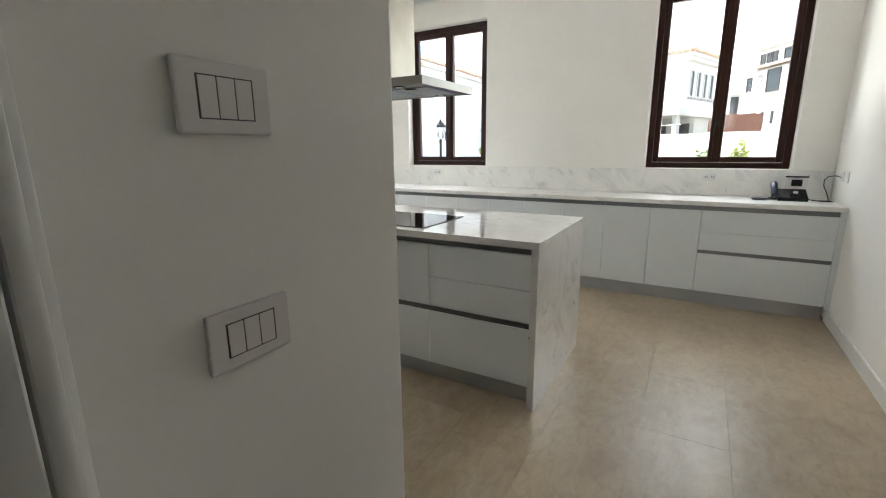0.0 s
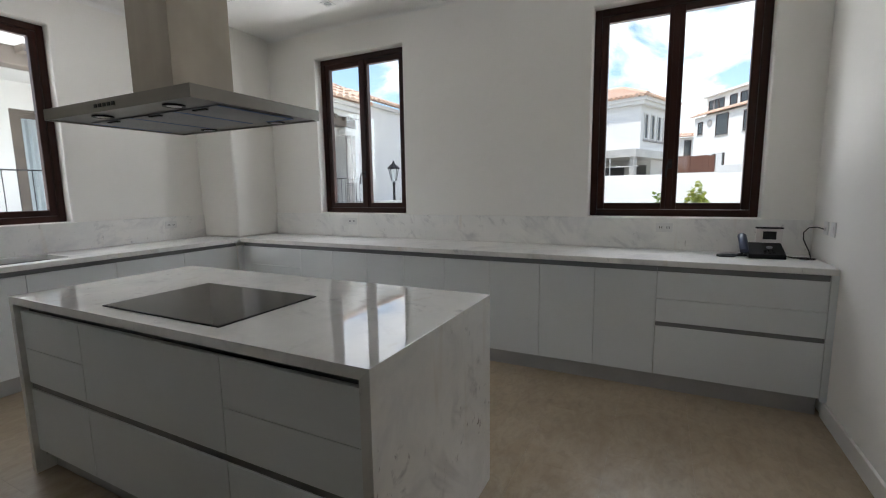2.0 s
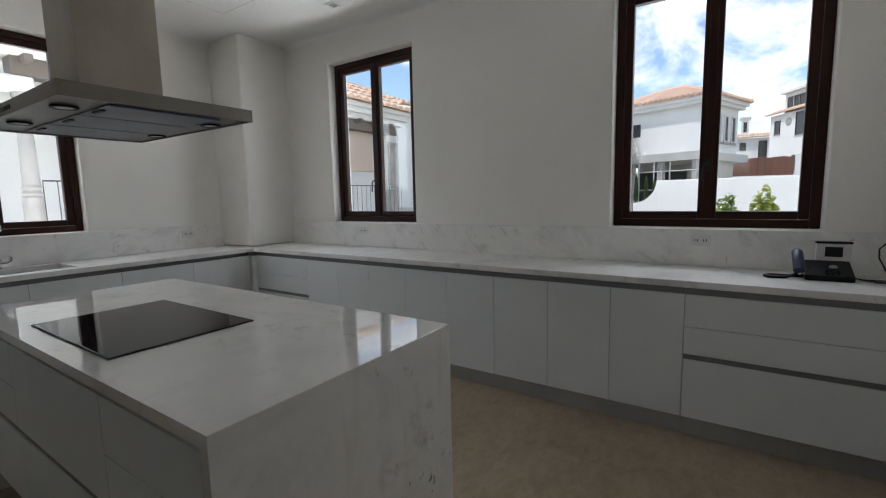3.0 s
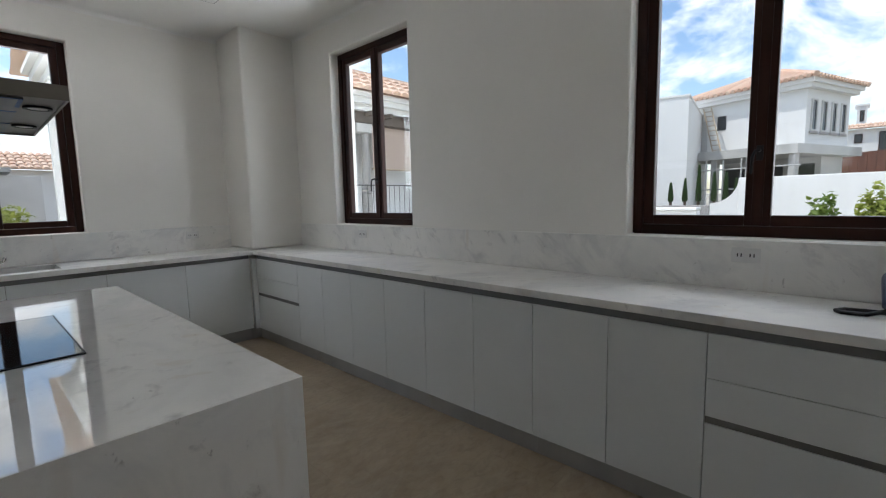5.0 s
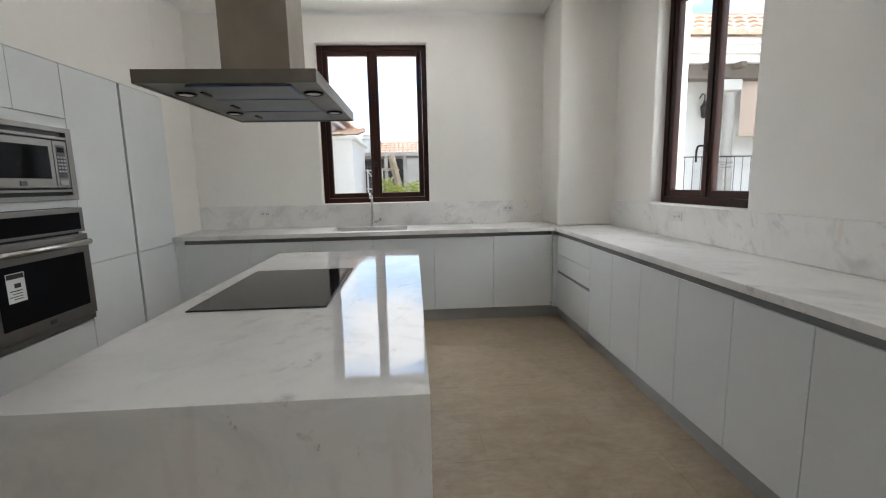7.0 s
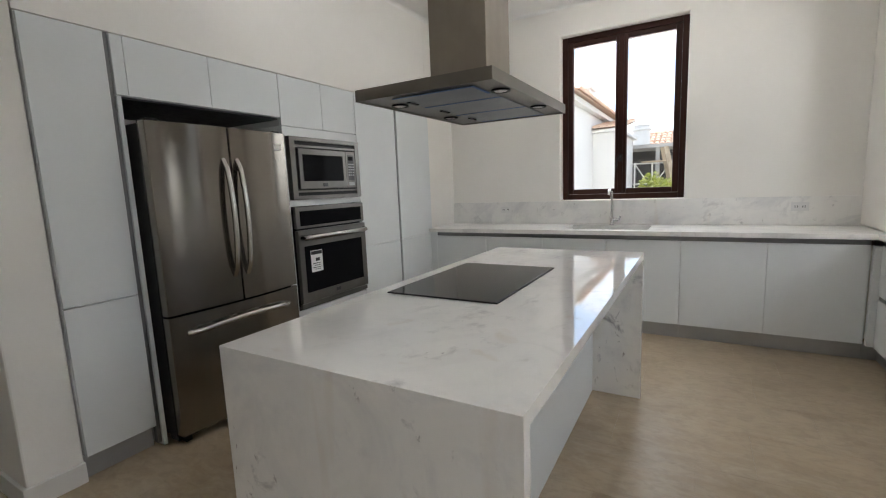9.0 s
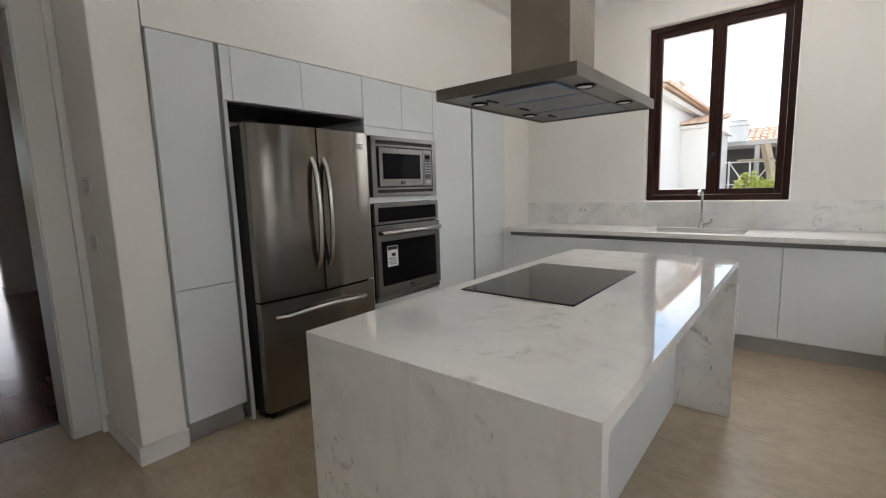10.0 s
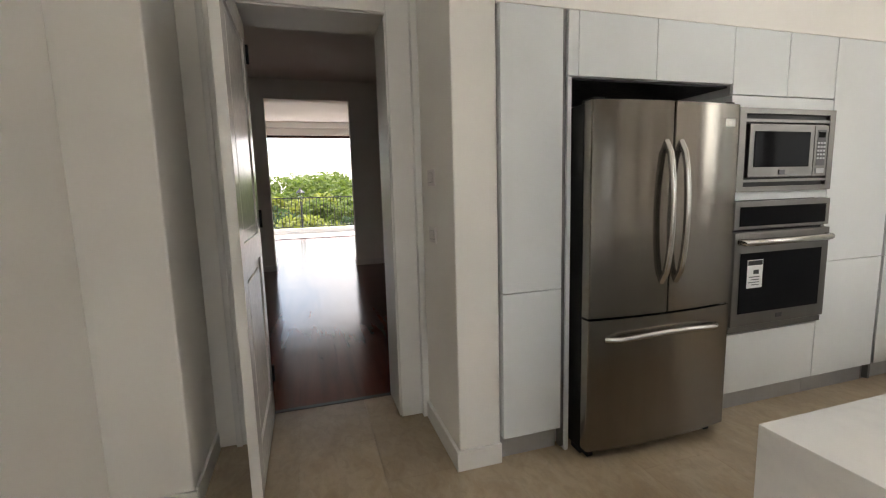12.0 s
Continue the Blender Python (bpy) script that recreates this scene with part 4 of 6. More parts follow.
def oven():
    o = thing("wall_oven", (-1.99, 3.3, 0.5), "built-in stainless steel wall oven with a black glass door", "oven")
    x0, x1 = -2.343, -1.620
    y = TY + 0.001
    part("body", box((x0 + 0.02, 2.95, 0.50, x1 - 0.02, y - 0.001, 1.21)), BLACKP, o)
    cp = part("control_panel", box((x0, y, 1.075, x1, y + 0.026, 1.228), bev=0.003), TRIMS, o, "stainless steel control panel")
    part("display", box((x0 + 0.035, y + 0.0265, 1.092, x1 - 0.035, y + 0.029, 1.198)), OVENG, cp, "black glass control strip")
    d = part("door", box((x0, y, 0.532, x1, y + 0.036, 1.060), bev=0.004), TRIMS, o, "stainless steel oven door")
    part("window", box((x0 + 0.06, y + 0.0365, 0.606, x1 - 0.045, y + 0.040, 0.945)), OVENG, d, "black glass oven window")
    b = bmesh.new()
    tube(b, [(x0 + 0.03, y + 0.036, 1.010), (x0 + 0.04, y + 0.07, 1.010), (x0 + 0.08, y + 0.082, 1.010), (x1 - 0.08, y + 0.082, 1.010), (x1 - 0.04, y + 0.07, 1.010), (x1 - 0.03, y + 0.036, 1.010)], 0.019, 12)
    part("handle", b, HANDLE, d, "tubular steel handle")
    part("badge", box((-2.0, y + 0.0365, 0.560, -1.955, y + 0.041, 0.586), bev=0.001), FIELD, d)
    part("lower_trim", box((x0, y, 0.492, x1, y + 0.022, 0.524), bev=0.002), TRIMS, o, "stainless steel lower trim")
    # energy label with bars of print
    lab = part("label_sheet", box((-1.828, y + 0.0405, 0.748, -1.715, y + 0.0412, 0.906)), PAPER, d, "white energy label")
    part("label_print", box((-1.824, y + 0.0413, 0.876, -1.719, y + 0.0416, 0.902), (-1.800, y + 0.0413, 0.826, -1.760, y + 0.0416, 0.850), (-1.805, y + 0.0413, 0.808, -1.730, y + 0.0416, 0.813),
                            (-1.805, y + 0.0413, 0.793, -1.745, y + 0.0416, 0.797), (-1.805, y + 0.0413, 0.778, -1.725, y + 0.0416, 0.782), (-1.805, y + 0.0413, 0.764, -1.750, y + 0.0416, 0.768)), INK, lab)


oven_housing()
fridge()
microwave()
oven()


# ---------------------------------------------------------------- doorway and door
def doorway():
    fr = thing("door_frame", (0.49, 2.62, 0), "white painted door frame with a moulded casing", "door frame", kind="structure")
    part("jamb", box((0.097, 2.455, 0.0, 0.099 + 0.02, 2.777, 2.265), bev=0.002), TRIM, fr)
    part("jamb", box((0.868, 2.455, 0.0, 0.888, 2.777, 2.265), bev=0.002), TRIM, fr)
    part("head", box((0.099, 2.455, 2.266, 0.888, 2.777, 2.286), bev=0.002), TRIM, fr)
    for a, b in ((-0.030, 0.112), (0.876, 1.015)):
        part("casing", box((a, 2.782, 0.0, b, 2.797, 2.40), bev=0.004), TRIM, fr)
        c, d, e = (-0.0485, -0.012, 2.842) if a < 0.5 else (b - 0.03, b, 2.810)
        part("casing_bead", box((c, 2.7975, 0.0, d, e, 2.40), bev=0.004), TRIM, fr)
    part("casing", box((0.113, 2.782, 2.272, 0.875, 2.797, 2.40), bev=0.004), TRIM, fr)
    part("casing_bead", box((0.001, 2.7975, 2.372, 0.984, 2.810, 2.40), bev=0.004), TRIM, fr)
    part("threshold", box((0.12, 2.453, -0.003, 0.867, 2.490, 0.003), bev=0.001), MAHOGX, fr)


def door():
    d = thing("door_1", (0.862, 2.53, 0.01), "white glossy panelled door standing open", "door", kind="structure")
    x0, x1, y0, y1, z0, z1 = 0.838, 0.882, 2.52, 3.315, 0.010, 2.262
    s = 0.11
    part("stile", box((x0, y0, z0, x1, y0 + s, z1), bev=0.002), DOORP, d)
    part("stile", box((x0, y1 - s, z0, x1, y1, z1), bev=0.002), DOORP, d)
    for a, b in ((z0, z0 + 0.20), (1.0, 1.13), (z1 - 0.13, z1)):
        part("rail", box((x0, y0 + s, a, x1, y1 - s, b), bev=0.002), DOORP, d)
    for a, b in ((z0 + 0.20, 1.0), (1.13, z1 - 0.13)):
        p = part("panel", box((x0 + 0.012, y0 + s, a, x1 - 0.012, y1 - s, b)), DOORP, d)
        part("raised_field", box((x0 + 0.005, y0 + s + 0.05, a + 0.05, x1 - 0.005, y1 - s - 0.05, b - 0.05), bev=0.006), DOORP, p)
    for zz in (0.22, 1.15, 2.05):
        b = bmesh.new()
        cyl(b, (0.832, 2.512, zz), (0.832, 2.512, zz + 0.10), 0.008, n=12)
        part("hinge", b, IRON, d, "dark metal hinge")


doorway()
door()


def switch_plate(z0, z1, keys):
    s = thing("light_switch", (-0.05, 3.04, z0), "light grey plastic plate with rocker switches on the wall", "light switch", "switches beside the door")
    part("plate", box((-0.0495, 2.981, z0, -0.041, 3.102, z1), bev=0.003), GREYSW, s)
    n = keys
    w = 0.070 / 3
    for k in range(n):
        a = 3.041 - 0.035 + k * w
        part("rocker", box((-0.041, a + 0.0008, z0 + 0.018, -0.0398, a + w - 0.0008, z1 - 0.018), bev=0.0006), GREYSW, s)
    # dark backing that paints the thin shadow lines round the rockers
    part("rocker_gap_shade", box((-0.0415, 3.0046, z0 + 0.0166, -0.0405, 3.0774, z1 - 0.0166)), FIELD, s)


switch_plate(1.358, 1.440, 3)
switch_plate(1.066, 1.145, 3)


def outlet(u, z, side, label="white double power outlet in the marble"):
    if side == "y":
        y = NX - 0.0205
        o = thing("power_outlet", (u, y, z), label, "outlet", "outlets in the backsplash")
        part("plate", box((u - 0.058, y - 0.006, z - 0.035, u + 0.058, y, z + 0.035), bev=0.002), WHITEP, o)
        for k in (-0.025, 0.025):
            part("socket", box((u + k - 0.015, y - 0.0075, z - 0.014, u + k + 0.015, y - 0.0062, z + 0.014)), WHITEP, o)
            part("slot", box((u + k - 0.010, y - 0.0082, z - 0.008, u + k - 0.005, y - 0.0074, z + 0.008), (u + k + 0.005, y - 0.0082, z - 0.008, u + k + 0.010, y - 0.0074, z + 0.008)), INK, o)
    else:
        x = WX + 0.0205
        o = thing("power_outlet", (x, u, z), label, "outlet", "outlets in the backsplash")
        part("plate", box((x, u - 0.058, z - 0.035, x + 0.006, u + 0.058, z + 0.035), bev=0.002), WHITEP, o)
        for k in (-0.025, 0.025):
            part("socket", box((x + 0.0062, u + k - 0.015, z - 0.014, x + 0.0075, u + k + 0.015, z + 0.014)), WHITEP, o)
            part("slot", box((x + 0.0074, u + k - 0.010, z - 0.008, x + 0.0082, u + k - 0.005, z + 0.008), (x + 0.0074, u + k + 0.005, z - 0.008, x + 0.0082, u + k + 0.010, z + 0.008)), INK, o)


outlet(0.516, 1.067, "y")
outlet(-2.41, 1.06, "y")
outlet(6.60, 1.055, "x")
outlet(4.05, 1.055, "x")
o = thing("phone_socket", (EX, 7.25, 1.10), "small white telephone socket on the wall", "outlet")
part("plate", box((EX - 0.007, 7.215, 1.065, EX - 0.0005, 7.285, 1.145), bev=0.002), WHITEP, o)
part("jack", box((EX - 0.016, 7.24, 1.088, EX - 0.0075, 7.26, 1.110), bev=0.001), WHITEP, o)
o = thing("phone_socket", (EX, 7.12, 1.10), "small white blank socket plate on the wall", "outlet")
part("plate", box((EX - 0.007, 7.085, 1.063, EX - 0.0005, 7.160, 1.150), bev=0.002), WHITEP, o)
part("insert", box((EX - 0.0095, 7.105, 1.085, EX - 0.0075, 7.140, 1.128), bev=0.0006), WHITEP, o)
o = thing("wall_socket", (EX, 5.35, 0.335), "black wall socket box with a grey insert", "outlet")
part("box", box((EX - 0.03, 5.31, 0.295, EX - 0.0005, 5.395, 0.375), bev=0.006), BLACKP, o)
part("insert", box((EX - 0.036, 5.325, 0.31, EX - 0.0305, 5.375, 0.355), bev=0.002), GREYP, o)


# ---------------------------------------------------------------- phone on the worktop
def phone():
    p = thing("desk_phone", (1.09, 7.30, 0.90), "black desk phone with a grey screen on the worktop", "telephone")
    z = 0.901

    def wedge(x0, x1, y0, y1, zf, zb):
        bm = box((x0, y0, z, x1, y1, z + 0.02))
        for v in bm.verts:
            if v.co.z > z + 0.01:
                v.co.z = z + (zf if v.co.y < (y0 + y1) / 2 else zb)
        bmesh.ops.bevel(bm, geom=list(bm.edges), offset=0.004, segments=2, affect="EDGES", profile=0.5)
        return bm
    base = part("base", wedge(1.015, 1.215, 7.22, 7.40, 0.028, 0.088), BLACKP, p)
    s = box((1.068, 7.352, 0.995, 1.212, 7.378, 1.085), bev=0.004)
    scr = part("display_unit", s, GREYSW, p, "light grey display housing")
    part("screen", box((1.105, 7.349, 1.015, 1.178, 7.3515, 1.068)), BLACKG, scr, "dark screen")
    part("hood", box((1.064, 7.345, 1.0855, 1.216, 7.382, 1.096), bev=0.003), BLACKP, scr)
    c = bmesh.new()
    bmesh.ops.create_uvsphere(c, u_segments=14, v_segments=8, radius=1, matrix=Matrix.Translation((1.135, 7.29, 0.968)) @ Matrix.Diagonal((0.018, 0.014, 0.010, 1)))
    part("navigation_key", c, GREYP, base)
    for r in range(4):
        for k in range(3):
            yy = 7.235 + r * 0.013
            part("key", box((1.10 + k * 0.022, yy, z + 0.030 + r * 0.0045, 1.116 + k * 0.022, yy + 0.008, z + 0.0385 + r * 0.0045)), BLACKP, base)
    h = bmesh.new()
    tube(h, [(0.992, 7.235, 0.945), (0.990, 7.27, 0.985), (0.989, 7.31, 1.012), (0.990, 7.35, 1.028), (0.992, 7.385, 1.025)], 0.026, 14)
    part("handset", h, BLUEP, p, "dark blue-black handset")
    b = bmesh.new()
    pts = [(0.985, 7.235, 0.93), (0.93, 7.22, 0.910), (0.86, 7.225, 0.908), (0.845, 7.25, 0.908), (0.87, 7.285, 0.908), (0.95, 7.30, 0.908), (1.02, 7.29, 0.91)]
    tube(b, pts, 0.008, 8)
    part("cord", b, BLACKP, p, "coiled black handset cord")
    w = thing("phone_cable", (1.3, 7.3, 0.9), "thin black cable from phone to wall socket", "cable")
    b = bmesh.new()
    tube(b, [(1.214, 7.31, 0.915), (1.26, 7.29, 0.906), (1.32, 7.27, 0.906), (1.345, 7.25, 0.91), (1.33, 7.25, 0.96), (1.298, 7.25, 1.03), (1.296, 7.25, 1.075), (1.32, 7.25, 1.105), (1.36, 7.25, 1.110), (1.393, 7.25, 1.099)], 0.0035, 6)
    part("wire", b, BLACKP, w)
    b = bmesh.new()
    tube(b, [(1.214, 7.33, 0.912), (1.27, 7.32, 0.905), (1.34, 7.33, 0.905), (1.38, 7.29, 0.905), (1.36, 7.25, 0.905), (1.29, 7.26, 0.905)], 0.0035, 6)
    part("wire", b, BLACKP, w)


phone()


# ---------------------------------------------------------------- ceiling fittings
def downlight(x, y):
    d = thing("downlight", (x, y, CZ), "small square white recessed downlight, switched off", "downlight", "ceiling downlights")
    part("frame", box((x - 0.05, y - 0.05, CZ - 0.006, x + 0.05, y - 0.036, CZ), (x - 0.05, y + 0.036, CZ - 0.006, x + 0.05, y + 0.05, CZ),
                      (x - 0.05, y - 0.036, CZ - 0.006, x - 0.036, y + 0.036, CZ), (x + 0.036, y - 0.036, CZ - 0.006, x + 0.05, y + 0.036, CZ)), WHITEP, d)
    b = bmesh.new()
    lathe(b, (x, y, CZ - 0.004), [(0.034, 0.003), (0.034, 0), (0.022, 0.0), (0.02, 0.002)], 20)
    part("lamp", b, GREYP, d, "grey reflector lamp")


for x, y in ((-2.26, 7.09), (-3.60, 5.79), (-3.60, 4.63)):
    downlight(x, y)
h = thing("ceiling_hatch", (-2.9, 6.4, CZ), "flush white access panel in the ceiling", "ceiling hatch")
part("panel", box((-3.16, 6.05, CZ - 0.004, -2.56, 6.64, CZ), bev=0.001), CEIL, h)
# surface strips, no gap cut: their grey colours in the shadow line
part("shadow_gap", box((-3.168, 6.042, CZ - 0.0015, -3.1605, 6.648, CZ), (-2.5595, 6.042, CZ - 0.0015, -2.552, 6.648, CZ), (-3.1605, 6.042, CZ - 0.0015, -2.5595, 6.0495, CZ), (-3.1605, 6.6405, CZ - 0.0015, -2.5595, 6.648, CZ)), CONC, h)

# ---------------------------------------------------------------- dining room, living room, terrace
solid("wall_dining_far", holed("y", -3.15, -2.95, -3.0, 3.6, -0.02, 3.27, [(-0.25, 1.163, -0.02, 2.94)], 0.006), PLASTER, "white plastered wall with a tall opening", "wall")
solid("wall_dining_side", box((-3.2, -8.8, -0.02, -3.001, 2.448, 3.4)), PLASTER, "plain white plastered wall of the living rooms", "wall")
solid("wall_dining_side", box((3.601, -8.8, -0.02, 3.8, 2.448, 3.4)), PLASTER, "plain white plastered wall of the living rooms", "wall")
solid("wall_dining_near", box((1.72, 2.25, -0.02, 3.6, 2.448, 3.27)), PLASTER, "plain white plastered wall of the living rooms", "wall")
solid("ceiling_dining", box((-3.2, -3.14, 3.272, 3.8, 2.449, 3.42)), CEIL, "flat white painted ceiling of the dining room", "ceiling")
solid("ceiling_living", box((-3.2, -8.8, 3.402, 3.8, -3.151, 3.55)), CEIL, "flat white painted ceiling of the living room", "ceiling")
solid("wall_living_far", holed("y", -8.8, -8.6, -3.0, 3.6, -0.02, 3.4, [(-2.2, 3.0, -0.02, 3.03)], 0.006), PLASTER, "white plastered wall with a wide terrace opening", "wall")
solid("trim_cornice", box((-3.0, -8.598, 3.22, 3.6, -8.50, 3.40), bev=0.01), TRIM, "white moulded cornice over the terrace opening", "trim")
tf = thing("terrace_frame", (0.4, -8.7, 0), "dark timber frame of the open terrace doors", "door frame", kind="structure")
part("head", box((-2.2, -8.75, 2.965, 3.0, -8.65, 3.029), bev=0.004), MAHOGX, tf)
part("track", box((-2.2, -8.75, -0.004, 3.0, -8.65, 0.012), bev=0.002), IRON, tf)
for x in (-2.199, 2.94):
    part("jamb", box((x, -8.75, 0.012, x + 0.06, -8.65, 2.964), bev=0.004), MAHOG, tf)
for sp in ((-3.0, -2.949, 0, -0.252, -2.933, 0.10), (1.165, -2.949, 0, 3.6, -2.933, 0.10), (-0.2495, -3.15, 0, -0.235, -2.932, 0.10), (1.148, -3.15, 0, 1.1625, -2.932, 0.10)):
    solid("baseboard", box(sp, bev=0.003), TRIM, "low white painted baseboard", "baseboard")
solid("terrace_floor", box((-6, -10.75, -0.25, 7, -8.801, -0.006)), TERR, "pale terrace floor beyond the living room", "terrace", kind="structure")
solid("terrace_kerb", box((-6, -10.75, -0.0055, 7, -10.45, 0.17), bev=0.01), WHITEX, "low white kerb under the terrace railing", "kerb", kind="structure")


def railing(name, p, q, z0, z1, step, belly, label, bar=0.010):
    """Iron railing from p to q with bars that may swell outwards at the foot."""
    p, q = Vector((*p, 0)), Vector((*q, 0))
    d = (q - p).normalized()
    out = Vector((d.y, -d.x, 0))
    r = thing(name, (p.x, p.y, z0), label, "railing")
    top = bmesh.new()
    tube(top, [p + Vector((0, 0, z1)), q + Vector((0, 0, z1))], bar * 1.8, 8)
    part("top_rail", top, IRON, r)
    bot = bmesh.new()
    tube(bot, [p + Vector((0, 0, z0 + 0.05)), q + Vector((0, 0, z0 + 0.05))], bar * 1.2, 6)
    part("bottom_rail", bot, IRON, r)
    n = int((q - p).length / step)
    h = z1 - z0
    prof = [(0, 1.0), (0, 0.62), (0.02, 0.45), (0.09, 0.25), (0.11, 0.14), (0.06, 0.07), (0.0, 0.05)] if belly else [(0, 1), (0, 0.05)]
    bm = bmesh.new()
    tube(bm, [out * (u * belly * 1.6) + Vector((0, 0, z0 + h * w)) for u, w in prof], bar, 6)
    bm.transform(Matrix.Translation(Vector((0, 0, -z0))))
    me = mesh_of("baluster", bm, IRON, 40)
    for k in range(n + 1):
        ob = new("baluster", me)
        ob.parent = r
        ob.location = (q - p) * (k / n)
    return r


railing("terrace_railing", (-3.0, -10.6), (4.2, -10.6), 0.17, 1.20, 0.115, 1.0, "black wrought iron terrace railing with bellied bars")


def street_lamp(at, base, glass_z, label):
    s = thing("street_lamp", (at[0], at[1], base), label, "street lamp")
    x, y = at
    b = bmesh.new()
    lathe(b, (x, y, base), [(0.11, 0), (0.11, 0.25), (0.07, 0.35), (0.045, 0.6), (0.04, glass_z - base - 0.25), (0.055, glass_z - base - 0.2), (0.03, glass_z - base - 0.12)], 12)
    part("post", b, IRON, s)
    g = bmesh.new()
    lathe(g, (x, y, glass_z), [(0.10, -0.10), (0.19, 0.28)], 4)
    lan = part("lantern", g, GLASS, s, "clear glass lantern", smooth=20)
    for k in range(4):
        a = k * math.pi / 2
        t = bmesh.new()
        tube(t, [(x + 0.10 * math.cos(a), y + 0.10 * math.sin(a), glass_z - 0.10), (x + 0.192 * math.cos(a), y + 0.192 * math.sin(a), glass_z + 0.28)], 0.012, 6)
        part("lantern_bar", t, IRON, lan)
    c = bmesh.new()
    lathe(c, (x, y, glass_z), [(0.21, 0.28), (0.22, 0.30), (0.10, 0.42), (0.05, 0.45), (0.03, 0.52), (0.0, 0.56)], 8)
    part("cap", c, IRON, s)


street_lamp((0.85, -18.0), -6.0, 1.10, "black iron street lamp with a glass lantern below the terrace")
street_lamp((-7.5, 16.3), -0.6, 1.80, "black iron street lamp with a glass lantern beside the road")


# ---------------------------------------------------------------- outside
def terrain():
    """One sheet of ground: level round the house, falling to a wooded valley in the south."""
    bm = bmesh.new()
    ys = [-1500, -400, -160, -110, -80, -60, -45, -35, -28, -22, -17, -14, -12, -10.9, 0, 15, 40, 90, 300, 1500]
    xs = [-1500, -400, -150, -80, -40, -20, -10, 0, 10, 20, 40, 80, 150, 400, 1500]
    hs = {-1500: -6, -400: -6, -160: -8, -110: -10, -80: -12, -60: -12, -45: -11, -35: -10, -28: -9, -22: -7.5, -17: -6.2, -14: -5, -12: -1.5}
    rows = [[bm.verts.new((x, y, hs.get(y, -0.6) + 0.15 * math.sin(x * 0.7 + y))) for x in xs] for y in ys]
    for a, b in zip(rows, rows[1:]):
        for k in range(len(xs) - 1):
            bm.faces.new((a[k], a[k + 1], b[k + 1], b[k]))
    solid("ground", bm, GROUND, "dry earth and grass falling away to a valley", "ground")


terrain()
# unseen eave, added to block most direct sun at the sink window
solid("sun_block_eave", box((WX - 0.90, 2.3, 3.285, WX - 0.10, 8.2, 3.42), bev=0.01), WHITEX, "added unseen white eave that keeps direct sun out of the window", "roof")
solid("own_house_wall", box((WX - 0.5, NX + 0.272, CZ - 0.05, EX + 0.6, NX + 0.35, 3.4)), WHITEX, "white rendered outer wall above the windows", "wall")


def tile_field(bm, o, u, v, w, h, pw=0.24, ph=0.42):
    """Rows of barrel tiles over a slope: o lower corner, u along the eave, v up the slope."""
    o, u, v = Vector(o), Vector(u).normalized(), Vector(v).normalized()
    n = u.cross(v).normalized()
    if n.z < 0:
        n = -n
    cols, rows = max(1, int(w / pw)), max(1, int(h / ph))
    pw, ph = w / cols, h / rows
    base = [bm.verts.new(o + u * a + v * b) for a, b in ((0, 0), (w, 0), (w, h), (0, h))]
    bm.faces.new(base)
    for r in range(rows):
        for c in range(cols):
            jig = random.uniform(-0.012, 0.012)
            ring = []
            for s, rad, lift in ((-0.03, pw * 0.50, 0.045), (ph + 0.02, pw * 0.40, 0.012)):
                cen = o + u * ((c + 0.5) * pw + jig) + v * (r * ph + s) + n * lift
                ring.append([bm.verts.new(cen + u * rad * math.cos(t) + n * rad * 0.75 * math.sin(t)) for t in (0, math.pi / 4, math.pi / 2, 3 * math.pi / 4, math.pi)])
            for k in range(4):
                bm.faces.new((ring[0][k], ring[0][k + 1], ring[1][k + 1], ring[1][k]))
            bm.faces.new(ring[0])


def wall_window(house, axis, p, u0, u1, z0, z1, out, sill=True, mat=None):
    """A window set 8 cm into a facade at p; out: +1 or -1, the way it faces."""
    def sp(a, d0, c, b, d1, e):
        lo, hi = sorted((p + d0 * out, p + d1 * out))
        return (a, lo, c, b, hi, e) if axis == "y" else (lo, a, c, hi, b, e)
    f = 0.06
    w = part("window", box(sp(u0, 0.001, z0, u0 + f, 0.05, z1), sp(u1 - f, 0.001, z0, u1, 0.05, z1), sp(u0 + f, 0.001, z1 - f, u1 - f, 0.05, z1), sp(u0 + f, 0.001, z0, u1 - f, 0.05, z0 + f)), mat or MAHOG, house, "dark framed window")
    part("pane", box(sp(u0 + f, 0.001, z0 + f, u1 - f, 0.014, z1 - f)), DARKWIN, w, "dark glass pane")
    if sill:
        part("sill", box(sp(u0 - 0.08, 0.005, z0 - 0.10, u1 + 0.08, 0.07, z0 - 0.002), bev=0.01), STONEX, w, "grey stone sill")


